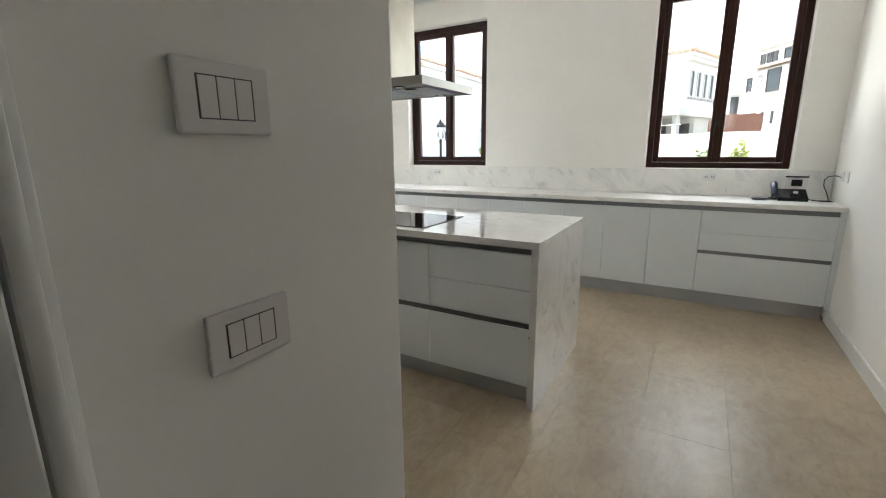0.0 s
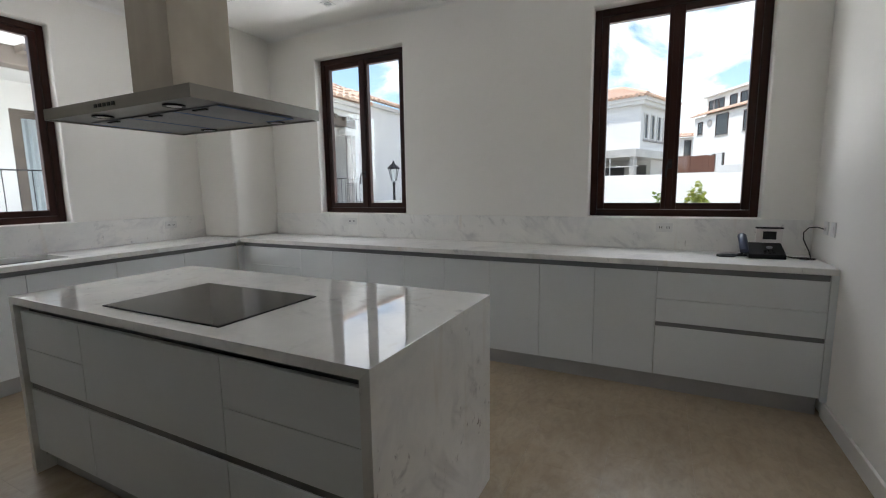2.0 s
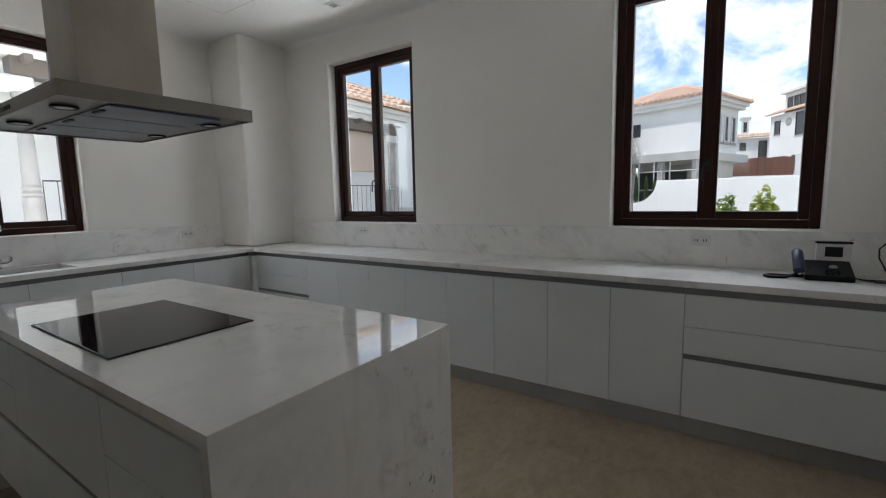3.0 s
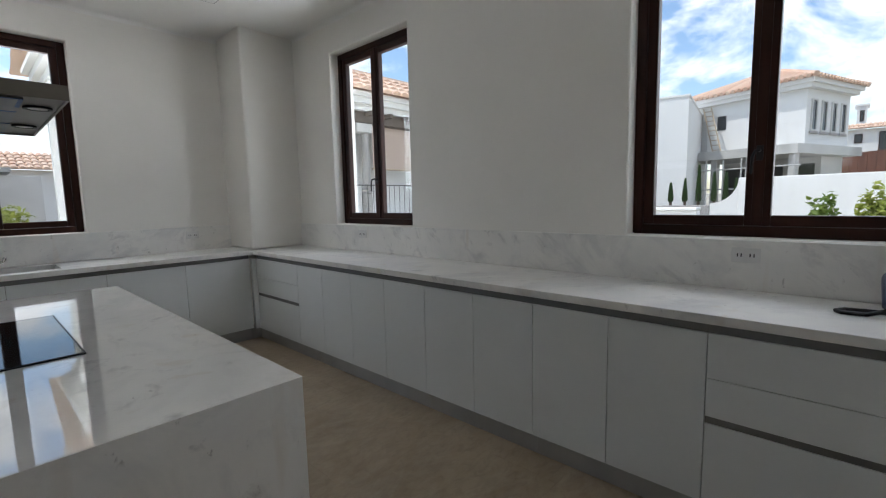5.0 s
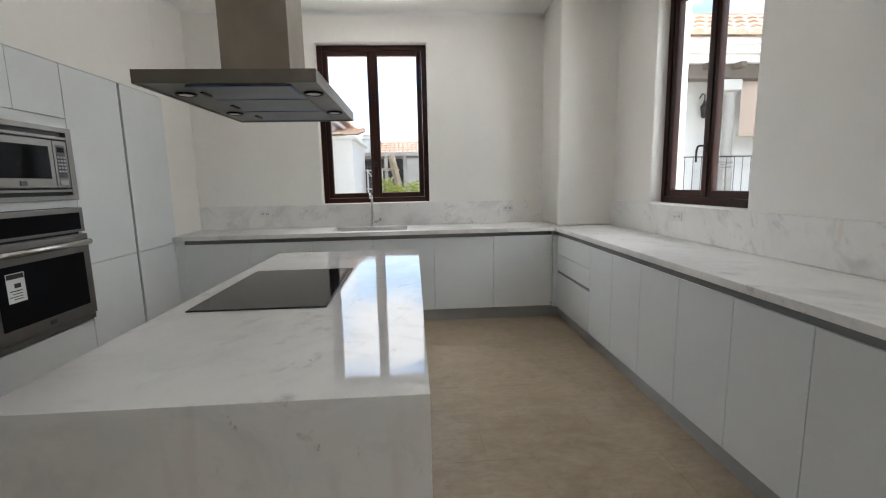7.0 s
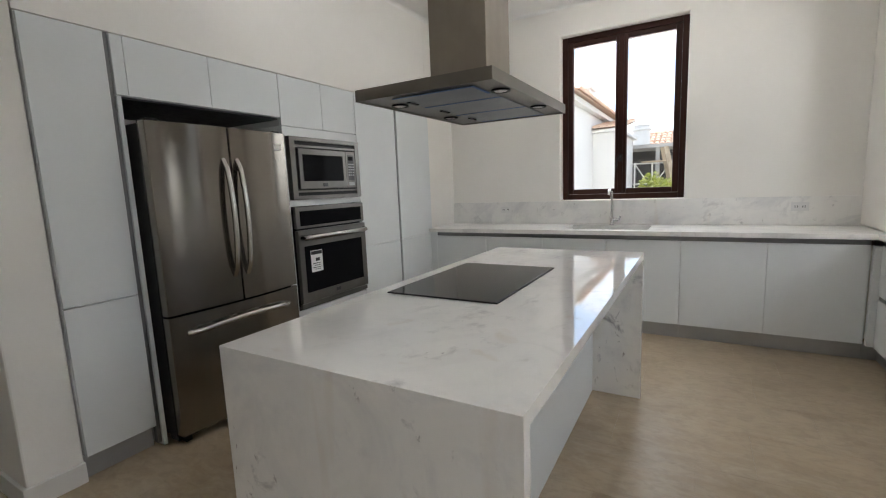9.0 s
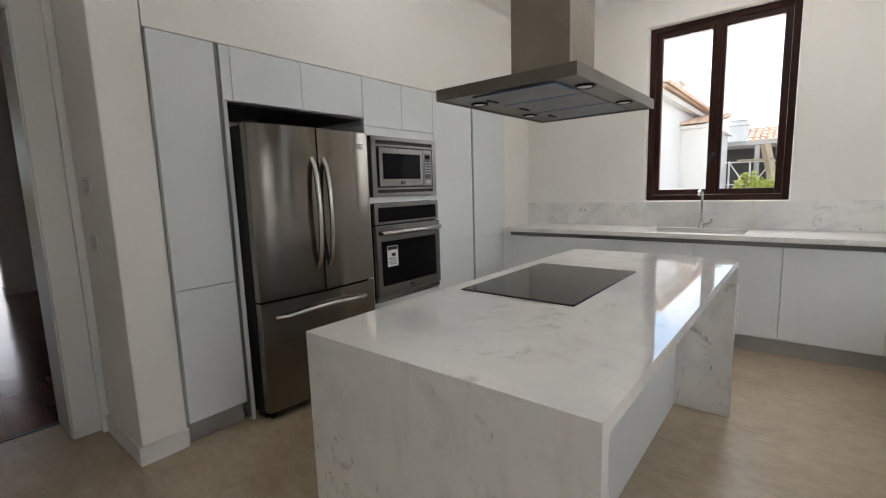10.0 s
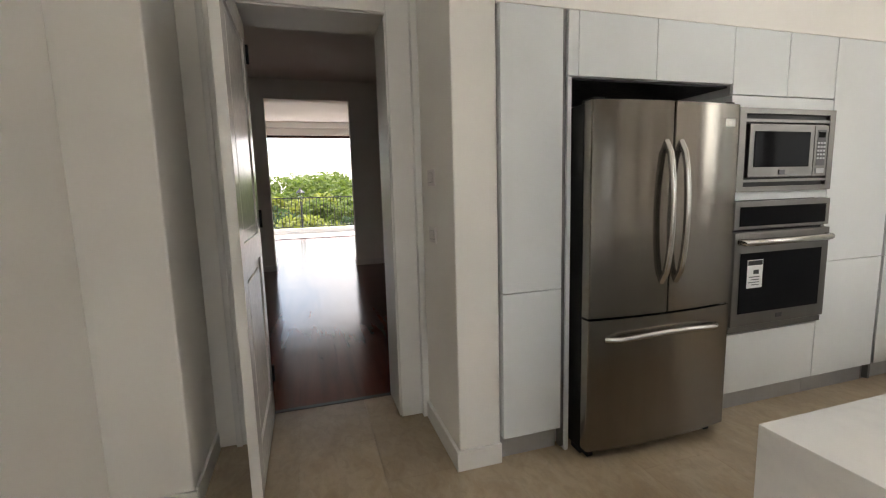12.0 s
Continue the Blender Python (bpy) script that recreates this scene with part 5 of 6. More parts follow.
def loggia_house():
    """The neighbour's covered terrace, seen past the corner column."""
    h = thing("neighbour_house", (-8.0, 11.0, -0.6), "white rendered house with a columned terrace and tiled roof", "house")
    X, fz = -8.0, 0.75
    part("terrace_base", box((X - 3.2, 6.3, -0.6, X + 0.25, 15.2, fz)), WHITEX, h, "white rendered terrace base")
    part("wall", holed("x", X - 2.4, X - 2.2, 6.3, 10.2, fz, 3.9, [(7.7, 9.4, fz, 2.95)], 0), WHITEX, h)
    part("front_wall", box((X - 2.4, 10.201, fz, X - 0.8, 14.9, 3.43)), WHITEX, h)
    d = part("glazed_door", box((X - 2.32, 7.7, fz, X - 2.2, 7.86, 2.95), (X - 2.32, 9.24, fz, X - 2.2, 9.4, 2.95), (X - 2.32, 7.86, 2.8, X - 2.2, 9.24, 2.95), (X - 2.32, 8.51, fz, X - 2.2, 8.59, 2.8)), BEAM, h, "brown timber glazed door")
    bm = bmesh.new()
    n = 40
    r0 = [bm.verts.new((X - 2.34 + 0.03 * math.sin(k * 1.9), 7.86 + 1.38 * k / n, fz + 0.02)) for k in range(n + 1)]
    r1 = [bm.verts.new((X - 2.34 + 0.03 * math.sin(k * 1.9), 7.86 + 1.38 * k / n, 2.8)) for k in range(n + 1)]
    for k in range(n):
        bm.faces.new((r0[k], r0[k + 1], r1[k + 1], r1[k]))
    bmesh.ops.solidify(bm, geom=list(bm.faces), thickness=0.01)
    part("curtain", bm, CURTAIN, d, "pale drawn curtain")
    blind = part("roller_blind", box((X - 0.02, 12.14, 2.17, X - 0.012, 13.84, 3.20)), BLIND, h, "beige roller blind")
    part("blind_bar", box((X - 0.03, 12.10, 2.13, X, 13.88, 2.17), bev=0.008), TIMBER, blind)
    for y in (6.41, 9.157, 11.903, 14.65):
        c = bmesh.new()
        lathe(c, (X, y, fz), [(0.13, 0), (0.13, 0.74), (0.11, 0.77), (0.135, 0.80), (0.10, 0.84), (0.135, 0.88), (0.105, 0.93), (0.09, 2.15), (0.11, 2.20), (0.105, 2.24)], 16)
        col = part("column", c, STONEX, h, "slender grey stone column")
        part("capital", box((X - 0.15, y - 0.34, 3.0, X + 0.15, y + 0.14, 3.22), bev=0.03), SHADEX, col, "pale bracket capital")
    part("beam", box((X - 0.16, 6.3, 3.22, X + 0.16, 14.8, 3.48), bev=0.01), BEAM, h, "weathered dark timber beam")
    for k in range(14):
        part("rafter_end", box((X + 0.161, 6.4 + k * 0.6, 3.38, X + 0.40, 6.5 + k * 0.6, 3.478)), BEAM, h)
    part("cornice", box((X - 2.2, 6.2, 3.482, X + 0.28, 14.9, 3.62), (X - 2.2, 6.1, 3.6202, X + 0.42, 15.0, 3.75), (X - 2.2, 6.0, 3.7502, X + 0.52, 15.1, 3.83)), WHITEX, h, "white stepped cornice")
    part("fascia", box((X + 0.35, 5.95, 3.8305, X + 0.565, 14.98, 3.862)), WHITEX, h)
    part("terrace_ceiling", box((X - 2.2, 6.3, 3.44, X - 0.17, 15.0, 3.479)), WHITEX, h, "white terrace ceiling")
    bm = bmesh.new()
    tile_field(bm, (X + 0.62, 5.9, 3.835), (0, 1, 0), (-1, 0, 0.52), 9.1, 1.9, 0.27, 0.42)
    tile_field(bm, (X - 2.75, 5.9, 3.835), (0, 1, 0), (1, 0, 0.52), 9.1, 1.9, 0.27, 0.42)
    tube(bm, [(X - 1.065, 5.85, 4.74), (X - 1.065, 15.05, 4.74)], 0.10, 8)
    rf = part("roof_tiles", bm, ROOFT, h, "terracotta barrel roof tiles")
    tagged(rf, kind="stuff")
    part("side_wing", box((X - 3.6, 15.42, -0.6, X - 0.35, 22.0, 4.15)), WHITEX, h, "blank white rendered side wing")
    part("wing_eave", box((X - 3.8, 15.32, 4.151, X - 0.22, 22.1, 4.26)), WHITEX, h)
    bm = bmesh.new()
    tile_field(bm, (X - 0.12, 15.3, 4.27), (0, 1, 0), (-1, 0, 0.38), 6.9, 1.7)
    tagged(part("wing_roof_tiles", bm, ROOFT, h, "terracotta barrel roof tiles"), kind="stuff")
    part("end_wall", box((X - 5.2, 14.8, -0.6, X - 2.41, 15.0, 5.0)), WHITEX, h)
    la = bmesh.new()
    lathe(la, (X - 0.62, 11.80, 2.50), [(0.02, 0.08), (0.05, 0.11), (0.075, 0.30), (0.09, 0.31), (0.04, 0.37), (0.015, 0.46)], 8)
    tube(la, [(X - 0.62, 11.80, 2.94), (X - 0.62, 11.80, 3.06), (X - 0.70, 11.80, 3.10), (X - 0.80, 11.80, 3.02)], 0.012, 6)
    part("wall_lantern", la, IRON, h, "dark wall lantern")
    return h


loggia_house()
railing("neighbour_railing", (-7.85, 6.5), (-7.85, 14.9), 0.75, 1.74, 0.17, 0.0, "thin iron terrace railing of the neighbouring house", 0.006)


def street_house():
    """Two-storey house with four upper windows on its side."""
    h = thing("street_house", (-0.6, 27.0, -0.6), "white two-storey house under construction with tiled roof", "house", turn=-20)
    # local: x along the street front (to the left is minus), y away from the kitchen
    part("wall", box((-4.3, 0.02, 3.7, 0, 3.45, 5.95)), WHITEX, h)
    part("lower_wall", box((-4.1, 1.9, 0.0, -0.2, 3.7, 3.699)), SHADEX, h, "grey unfinished lower wall")
    # flat dark panels on the lower wall, coloured as the shade of open bays
    for x0, x1 in ((-3.95, -2.95), (-2.7, -1.55), (-1.25, -0.4)):
        part("shade_panel", box((x0, 1.86, 0.3, x1, 1.895, 3.1)), GAPSHADE, h, "dark surface painted as the shade inside")
    part("slab", box((-4.5, -1.2, 3.35, 0.35, 3.9, 3.698)), CONC, h, "grey concrete floor slab")
    for x in (-4.2, -2.8, -1.4, 0.1):
        part("post", box((x - 0.12, -1.0, 0, x + 0.12, -0.76, 3.349)), CONC, h)
    # no hole is cut: the panel's dark colour gives the opening its shade
    part("opening", box((-3.32, 0.0, 4.70, -2.95, 0.015, 5.3)), DARKWIN, h, "flat panel coloured dark as a shaded window opening")
    part("opening", box((-4.1, 0.0, 3.7, -3.75, 0.015, 5.2)), SHADEX, h, "door opening")
    for k in range(4):
        wall_window(h, "x", 0.0, 0.35 + k * 0.78, 0.78 + k * 0.78, 4.25, 5.45, 1, True, SHADEX)
    part("eave", box((-4.75, -0.36, 5.951, 0.36, 3.72, 6.12), (-4.6, -0.24, 5.80, 0.24, 3.62, 5.9505)), WHITEX, h, "pale moulded eave")
    bm = bmesh.new()
    rh, lo, hi, fr, bk = 0.85, -4.85, 0.46, -0.46, 3.82
    ym, z = (fr + bk) / 2, 6.13
    xe, xf = lo + 2.2, hi - 2.2
    vs = [bm.verts.new(p) for p in ((lo, fr, z), (hi, fr, z), (hi, bk, z), (lo, bk, z), (xe, ym, z + rh), (xf, ym, z + rh))]
    for q in ((0, 1, 5, 4), (1, 2, 5), (2, 3, 4, 5), (3, 0, 4)):
        bm.faces.new([vs[k] for k in q])
    part("roof", bm, ROOFT, h, "terracotta hipped roof", smooth=None)
    # barrel tiles run straight up each slope to the hips
    bm = bmesh.new()
    n = 22
    for k in range(n + 1):
        x = lo + (hi - lo) * k / n
        f = min(1.0, (x - lo) / (xe - lo), (hi - x) / (hi - xf))
        if f > 0.04:
            tube(bm, [(x, fr - 0.03, z + 0.02), (x, fr + (ym - fr) * f, z + 0.03 + rh * f)], 0.085, 6)
    n = 17
    for k in range(n + 1):
        y = fr + (bk - fr) * k / n
        f = 1 - abs(y - ym) / (ym - fr)
        if f > 0.04:
            tube(bm, [(hi + 0.03, y, z + 0.02), (hi - (hi - xf) * f, y, z + 0.03 + rh * f)], 0.085, 6)
            tube(bm, [(lo - 0.03, y, z + 0.02), (lo + (xe - lo) * f, y, z + 0.03 + rh * f)], 0.085, 6)
    for p in ((lo, fr), (hi, fr), (hi, bk), (lo, bk)):
        tube(bm, [(p[0], p[1], z + 0.05), (xe if p[0] == lo else xf, ym, z + rh + 0.06)], 0.10, 6)
    tube(bm, [(xe, ym, z + rh + 0.06), (xf, ym, z + rh + 0.06)], 0.10, 6)
    tagged(part("roof_tile_rows", bm, ROOFT, h, "terracotta barrel tile rows"), kind="stuff")
    l = bmesh.new()
    for dx in (0, 0.35):
        tube(l, [(-3.1 + dx, -0.6, 3.7), (-3.95 + dx, -0.05, 5.75)], 0.03, 6)
    for k in range(9):
        s = (k + 0.5) / 9
        x = -3.1 - s * 0.85
        tube(l, [(x, -0.6 + 0.55 * s, 3.7 + 2.0 * s), (x + 0.35, -0.6 + 0.55 * s, 3.7 + 2.0 * s)], 0.02, 6)
    ld = thing("ladder", (-4.0, 28.5, 2.9), "raw timber ladder leaning on the house wall", "ladder", turn=-20)
    ld.matrix_world = h.matrix_world
    part("rails_and_rungs", l, TIMBER, ld)
    sc = bmesh.new()
    for x in (-4.2, -3.5, -2.8, -2.1, -1.4, -0.7, 0.4):
        tube(sc, [(x, -1.5, 0), (x, -1.5, 3.3)], 0.03, 6)
    for z in (1.2, 2.1, 2.9):
        tube(sc, [(-4.3, -1.5, z), (0.6, -1.5, z)], 0.03, 6)
    s2 = thing("scaffold", (-0.6, 27.0, -0.6), "thin pale scaffold tubes before the lower floor", "scaffold", turn=-20)
    part("tubes", sc, CONC, s2)


street_house()


def white_block():
    h = thing("white_block_house", (-4.75, 24.5, -0.6), "large blank white rendered house side", "house", turn=8)
    part("wall", box((-7.0, -1.5, 0, 0.9, 8, 5.45)), WHITEX, h)
    part("parapet", box((-7.03, -1.53, 5.451, 0.93, 8.03, 5.52)), WHITEX, h)
    part("low_annex", box((-7.0, -2.6, 0, -1.9, -1.501, 2.7)), WHITEX, h)
    part("coping", box((-7.05, -2.7, 2.701, -1.8, -1.501, 2.79)), STONEX, h, "grey stone coping")


white_block()
gw = thing("garden_wall", (0.5, 17, -0.6), "long white rendered garden wall with a curved step", "wall")
part("low_wall", box((-9.0, 15.0, -0.6, -1.4, 15.25, 1.02), bev=0.02), WHITEX, gw)
part("coping", box((-9.0, 14.95, 1.021, -1.4, 15.3, 1.08), bev=0.01), WHITEX, gw)
part("high_wall", box((-1.2, 18.0, -0.6, 6.2, 18.25, 1.72), bev=0.02), WHITEX, gw)
bm = bmesh.new()
prof = [(-1.2, -0.6), (-1.2, 1.72)] + [(-1.2 - 0.6 * (1 - math.cos(a * math.pi / 16)), 1.72 - 0.62 * math.sin(a * math.pi / 16)) for a in range(1, 9)] + [(-1.8, -0.6)]
ring = [[bm.verts.new((x, y, z)) for x, z in prof] for y in (18.02, 18.23)]
bm.faces.new(ring[0])
bm.faces.new(ring[1][::-1])
for k in range(len(prof)):
    q = (k + 1) % len(prof)
    bm.faces.new((ring[0][k], ring[1][k], ring[1][q], ring[0][q]))
part("curved_end", bm, WHITEX, gw, "swept white wall end")
part("planter_edge", box((-9.0, 18.0, -0.6, -1.81, 18.3, 1.05), bev=0.02), STONEX, gw, "grey stone planter edge")


def far_house():
    h = thing("hillside_house", (3.2, 53.9, -0.6), "white three-storey hillside house with tiled roofs", "house", turn=-60)
    # local: x along the long front, y into the house
    part("wall", box((-0.55, 0, 0, 12, 9, 8.5)), WHITEX, h)
    part("upper_wall", box((-0.2, 0.9, 8.501, 12, 8.5, 10.35)), WHITEX, h)
    for x0, x1 in ((0.15, 0.8), (0.95, 1.5), (1.6, 2.3), (3.0, 3.9), (4.3, 5.2), (6.0, 7.2)):
        wall_window(h, "y", 0.9, x0, x1, 9.0, 10.0, -1, False)
    wall_window(h, "y", 0.0, 0.05, 0.75, 6.85, 8.0, -1)
    wall_window(h, "y", 0.0, 2.6, 4.2, 6.5, 8.35, -1)
    wall_window(h, "y", 0.0, 6.0, 7.4, 6.5, 8.2, -1)
    wall_window(h, "y", 0.0, 2.4, 4.0, 3.6, 4.9, -1)
    bm = bmesh.new()
    cyl(bm, (1.75, 0.02, 7.75), (1.75, -0.06, 7.75), 0.34, n=8)
    part("ornament", bm, STONEX, h, "round grey stone ornament")
    for x in (3.2, 5.6):
        c = part("chimney", box((x, 3.0, 10.55, x + 0.5, 3.5, 11.7)), WHITEX, h)
        part("chimney_cap", box((x - 0.12, 2.88, 11.701, x + 0.62, 3.62, 11.82)), WHITEX, c)
    part("roof_edge", box((-0.45, 0.55, 10.351, 12.3, 8.8, 10.55)), WHITEX, h)
    bm = bmesh.new()
    tile_field(bm, (-0.8, -0.35, 8.53), (1, 0, 0), (0, 1, 0.40), 12.6, 1.3, 0.3, 0.5)
    tagged(part("roof_tiles", bm, ROOFT, h, "terracotta roof tiles"), kind="stuff")
    b = thing("brown_fence", (3.2, 42, -0.6), "brown timber fence on a white wall", "fence", turn=6)
    part("wall", box((-3.4, 0, 0, 3.2, 0.2, 3.0)), WHITEX, b)
    for k in range(10):
        part("board", box((-3.4 + k * 0.4, 0.02, 3.001, -3.012 + k * 0.4, 0.15 - 0.02 * (k % 2), 4.20 + 0.03 * (k % 3))), FENCE, b)
    part("post", box((0.65, 0, 3.001, 1.0, 0.2, 4.35)), WHITEX, b)
    part("parapet", box((1.001, 0, 3.001, 3.2, 0.2, 3.5)), WHITEX, b)
    m = thing("middle_house", (-1.0, 60, -0.6), "small white house with a tiled roof", "house")
    part("wall", box((-3, 60, -0.6, 3.2, 66, 6.7)), WHITEX, m)
    part("tower", box((0.75, 62, 6.701, 1.45, 64, 9.0)), WHITEX, m)
    part("tower_cap", box((0.6, 61.85, 9.001, 1.6, 64.15, 9.15)), WHITEX, m)
    wall_window(m, "y", 60.0, 0.7, 1.25, 5.5, 6.3, -1, False)
    wall_window(m, "y", 60.0, -0.9, -0.1, 4.4, 6.4, -1, False)
    wall_window(m, "y", 60.0, 2.3, 3.0, 4.6, 6.4, -1, False)
    wall_window(m, "y", 62.0, 0.95, 1.25, 7.6, 8.6, -1, False)
    bm = bmesh.new()
    tile_field(bm, (-3.3, 59.6, 6.72), (1, 0, 0), (0, 1, 0.4), 7, 1.4, 0.3, 0.5)
    tagged(part("roof_tiles", bm, ROOFT, m, "terracotta roof tiles"), kind="stuff")


far_house()


def back_house():
    """White house with a tiled roof beyond the street lamp."""
    h = thing("back_house", (-12, 24, -0.6), "white house with a terracotta roof beyond the lamp", "house", turn=20)
    part("wall", box((-6, 0, 0, 4.6, 6, 5.2)), WHITEX, h)
    wall_window(h, "y", 0.0, 2.3, 3.1, 2.4, 4.0, -1)
    bm = bmesh.new()
    tile_field(bm, (-6.4, -0.5, 5.2), (1, 0, 0), (0, 1, 0.36), 11.4, 3.2, 0.26, 0.45)
    tagged(part("roof_tiles", bm, ROOFT, h, "terracotta barrel roof tiles"), kind="stuff")


back_house()


def west_houses():
    h = thing("garden_house", (-14, 1.0, -0.6), "white rendered house side with a tiled roof end", "house")
    part("wall", box((-18.4, -5, -0.6, -11.4, 2.85, 3.42)), WHITEX, h)
    part("eave", box((-18.8, -5.2, 3.421, -11.2, 3.05, 3.56)), WHITEX, h)
    bm = bmesh.new()
    tile_field(bm, (-19.0, 3.2, 3.58), (1, 0, 0), (0, -1, 0.34), 8.0, 3.6)
    tagged(part("roof_tiles", bm, ROOFT, h, "terracotta barrel roof tiles"), kind="stuff")
    part("wing_wall", box((-18.4, 2.851, -0.6, -14.6, 3.60, 2.84)), WHITEX, h)
    part("wing_eave", box((-18.5, 2.852, 2.841, -14.4, 3.75, 2.93)), WHITEX, h)
    bm = bmesh.new()
    tile_field(bm, (-14.32, 2.86, 2.935), (0, 1, 0), (-1, 0, 0.16), 0.98, 3.2)
    tagged(part("wing_roof_tiles", bm, ROOFT, h, "terracotta barrel roof tiles"), kind="stuff")
    part("chimney", box((-18.0, 1.4, 3.6, -17.2, 2.2, 4.75)), WHITEX, h)
    part("chimney_cap", box((-18.1, 1.3, 4.751, -17.1, 2.3, 4.9), bev=0.03), WHITEX, h)
    g = thing("unfinished_house", (-19, 5, -0.6), "grey unfinished house with open timber bays", "house")
    part("wall", box((-19.6, 5.35, -0.6, -18.6, 6.9, 2.40)), SHADEX, g, "grey rendered wall")
    # back wall coloured dark as the shade inside the house
    part("back_wall", box((-21.0, 2.6, -0.6, -20.5, 5.349, 2.5)), GAPSHADE, g, "dark surface painted as the shade inside")
    part("slab", box((-21.0, 2.5, 2.501, -18.4, 6.2, 2.64)), CONC, g, "weathered roof slab edge")
    for y in (2.8, 3.35, 4.4, 5.2):
        part("post", box((-18.7, y, -0.6, -18.5, y + 0.14, 2.50)), TIMBER if y == 3.35 else CONC, g)
    s = thing("builders_scaffold", (-17.8, 4.4, -0.6), "pale steel scaffold frame with a leaning board", "scaffold")
    b = bmesh.new()
    for y in (3.75, 4.35, 4.95):
        tube(b, [(-17.8, y, -0.6), (-17.8, y, 1.95)], 0.03, 6)
    for z in (0.3, 1.15, 1.9):
        tube(b, [(-17.8, 3.6, z), (-17.8, 5.05, z)], 0.025, 6)
    tube(b, [(-17.8, 3.75, 0.0), (-17.8, 4.95, 1.9)], 0.022, 6)
    tube(b, [(-17.8, 4.95, 0.0), (-17.8, 3.75, 1.9)], 0.022, 6)
    part("frame", b, WHITEX, s)
    part("board", box((-17.9, 4.0, 1.93, -17.5, 5.0, 1.98)), TIMBER, s)
    pl = bmesh.new()
    tube(pl, [(-17.6, 5.15, 0.6), (-17.6, 4.75, 2.45)], 0.14, 4)
    part("plank", pl, TIMBER, s, "leaning raw timber plank")
    f = thing("tiled_house", (-26, 7, -0.6), "white house with a long terracotta roof", "house")
    part("wall", box((-30, -2.5, -0.6, -26, 16, 3.05)), WHITEX, f)
    wall_window(f, "x", -26.0, 6.3, 7.0, 1.15, 2.3, 1, False)
    bm = bmesh.new()
    tile_field(bm, (-25.5, -3, 3.05), (0, 1, 0), (-1, 0, 0.36), 19.5, 2.6, 0.26, 0.45)
    tagged(part("roof_tiles", bm, ROOFT, f, "terracotta barrel roof tiles"), kind="stuff")
    c = bmesh.new()
    lathe(c, (-25.2, 3.2, 3.4), [(0.42, -0.3), (0.42, 0.4), (0.50, 0.44), (0.50, 0.50), (0.38, 0.53), (0.38, 0.64), (0.46, 0.68), (0.2, 0.8)], 10)
    part("chimney", c, WHITEX, f, "white round chimney")


west_houses()


# ---------------------------------------------------------------- plants
def leaf_cloud(bm, centre, radii, n, size, rng):
    """Small leaf clumps scattered near the skin of an uneven body."""
    cx, cy, cz = centre
    for _ in range(n):
        d = Vector((rng.gauss(0, 1), rng.gauss(0, 1), rng.gauss(0, 1))).normalized()
        r = rng.uniform(0.55, 1.0) * (0.82 + 0.28 * noise.noise(d * 2.3 + Vector(centre)))
        p = Vector((cx + d.x * radii[0] * r, cy + d.y * radii[1] * r, cz + d.z * radii[2] * r))
        s = size * rng.uniform(0.6, 1.3)
        q = Euler((rng.uniform(-0.9, 0.9), rng.uniform(-0.9, 0.9), rng.uniform(0, 6.3))).to_matrix()
        vs = [bm.verts.new(p + q @ Vector(c)) for c in ((-s, 0, 0), (-0.2 * s, -0.55 * s, 0.1 * s), (s, 0, -0.05 * s), (-0.2 * s, 0.55 * s, 0.1 * s))]
        bm.faces.new(vs[:3])
        bm.faces.new((vs[0], vs[2], vs[3]))


def tree(name, at, h, r, seed, leafmat, label, group="", lobes=7, dens=950, size=0.19):
    rng = random.Random(seed)
    t = thing(name, at, label, "tree", group)
    x, y, z = at
    b = bmesh.new()
    cyl(b, (x, y, z), (x + 0.1, y, z + h * 0.55), 0.05 * r + 0.06, 0.03 * r + 0.03, 9)
    for k in range(5):
        a = k * 1.26 + rng.uniform(-0.3, 0.3)
        cyl(b, (x + 0.08, y, z + h * (0.35 + 0.04 * k)), (x + math.cos(a) * r * 0.6, y + math.sin(a) * r * 0.6, z + h * (0.62 + 0.05 * k)), 0.025 * r + 0.03, 0.01, 6)
    part("trunk", b, BARK, t, "brown tapered trunk")
    c = bmesh.new()
    leaf_cloud(c, (x, y, z + h * 0.72), (r * 0.75, r * 0.75, h * 0.24), dens, size, rng)
    for k in range(lobes):
        a = k * math.tau / lobes + rng.uniform(-0.4, 0.4)
        q = rng.uniform(0.45, 0.75)
        rr = r * rng.uniform(0.35, 0.55)
        leaf_cloud(c, (x + math.cos(a) * r * q, y + math.sin(a) * r * q, z + h * rng.uniform(0.58, 0.86)), (rr, rr, rr * 0.75), dens // 2, size, rng)
    part("crown", c, leafmat, t, "uneven leafy crown", smooth=None)
    return t


rng = random.Random(5)
TREES = [(-3.5, -30, 8.2, 3.2, LEAF1), (1.6, -27, 8.9, 3.0, LEAF3), (5.2, -31, 9.3, 3.6, LEAF1), (-0.8, -38, 11.0, 4.2, LEAF3), (-6.2, -40, 11.2, 4.2, LEAF2),
         (3.4, -44, 12.0, 4.6, LEAF2), (9.0, -42, 11.5, 4.4, LEAF1), (-2.8, -52, 13.6, 5.0, LEAF1), (1.2, -58, 14.2, 5.4, LEAF3), (6.6, -60, 14.6, 5.6, LEAF1), (-9, -58, 14.2, 5.5, LEAF2),
         (-3.2, -23.5, 6.6, 2.4, LEAF2), (3.6, -23, 6.4, 2.2, LEAF1), (0.2, -23.5, 5.6, 2.0, LEAF2), (-1.6, -21.5, 5.0, 1.7, LEAF3)]
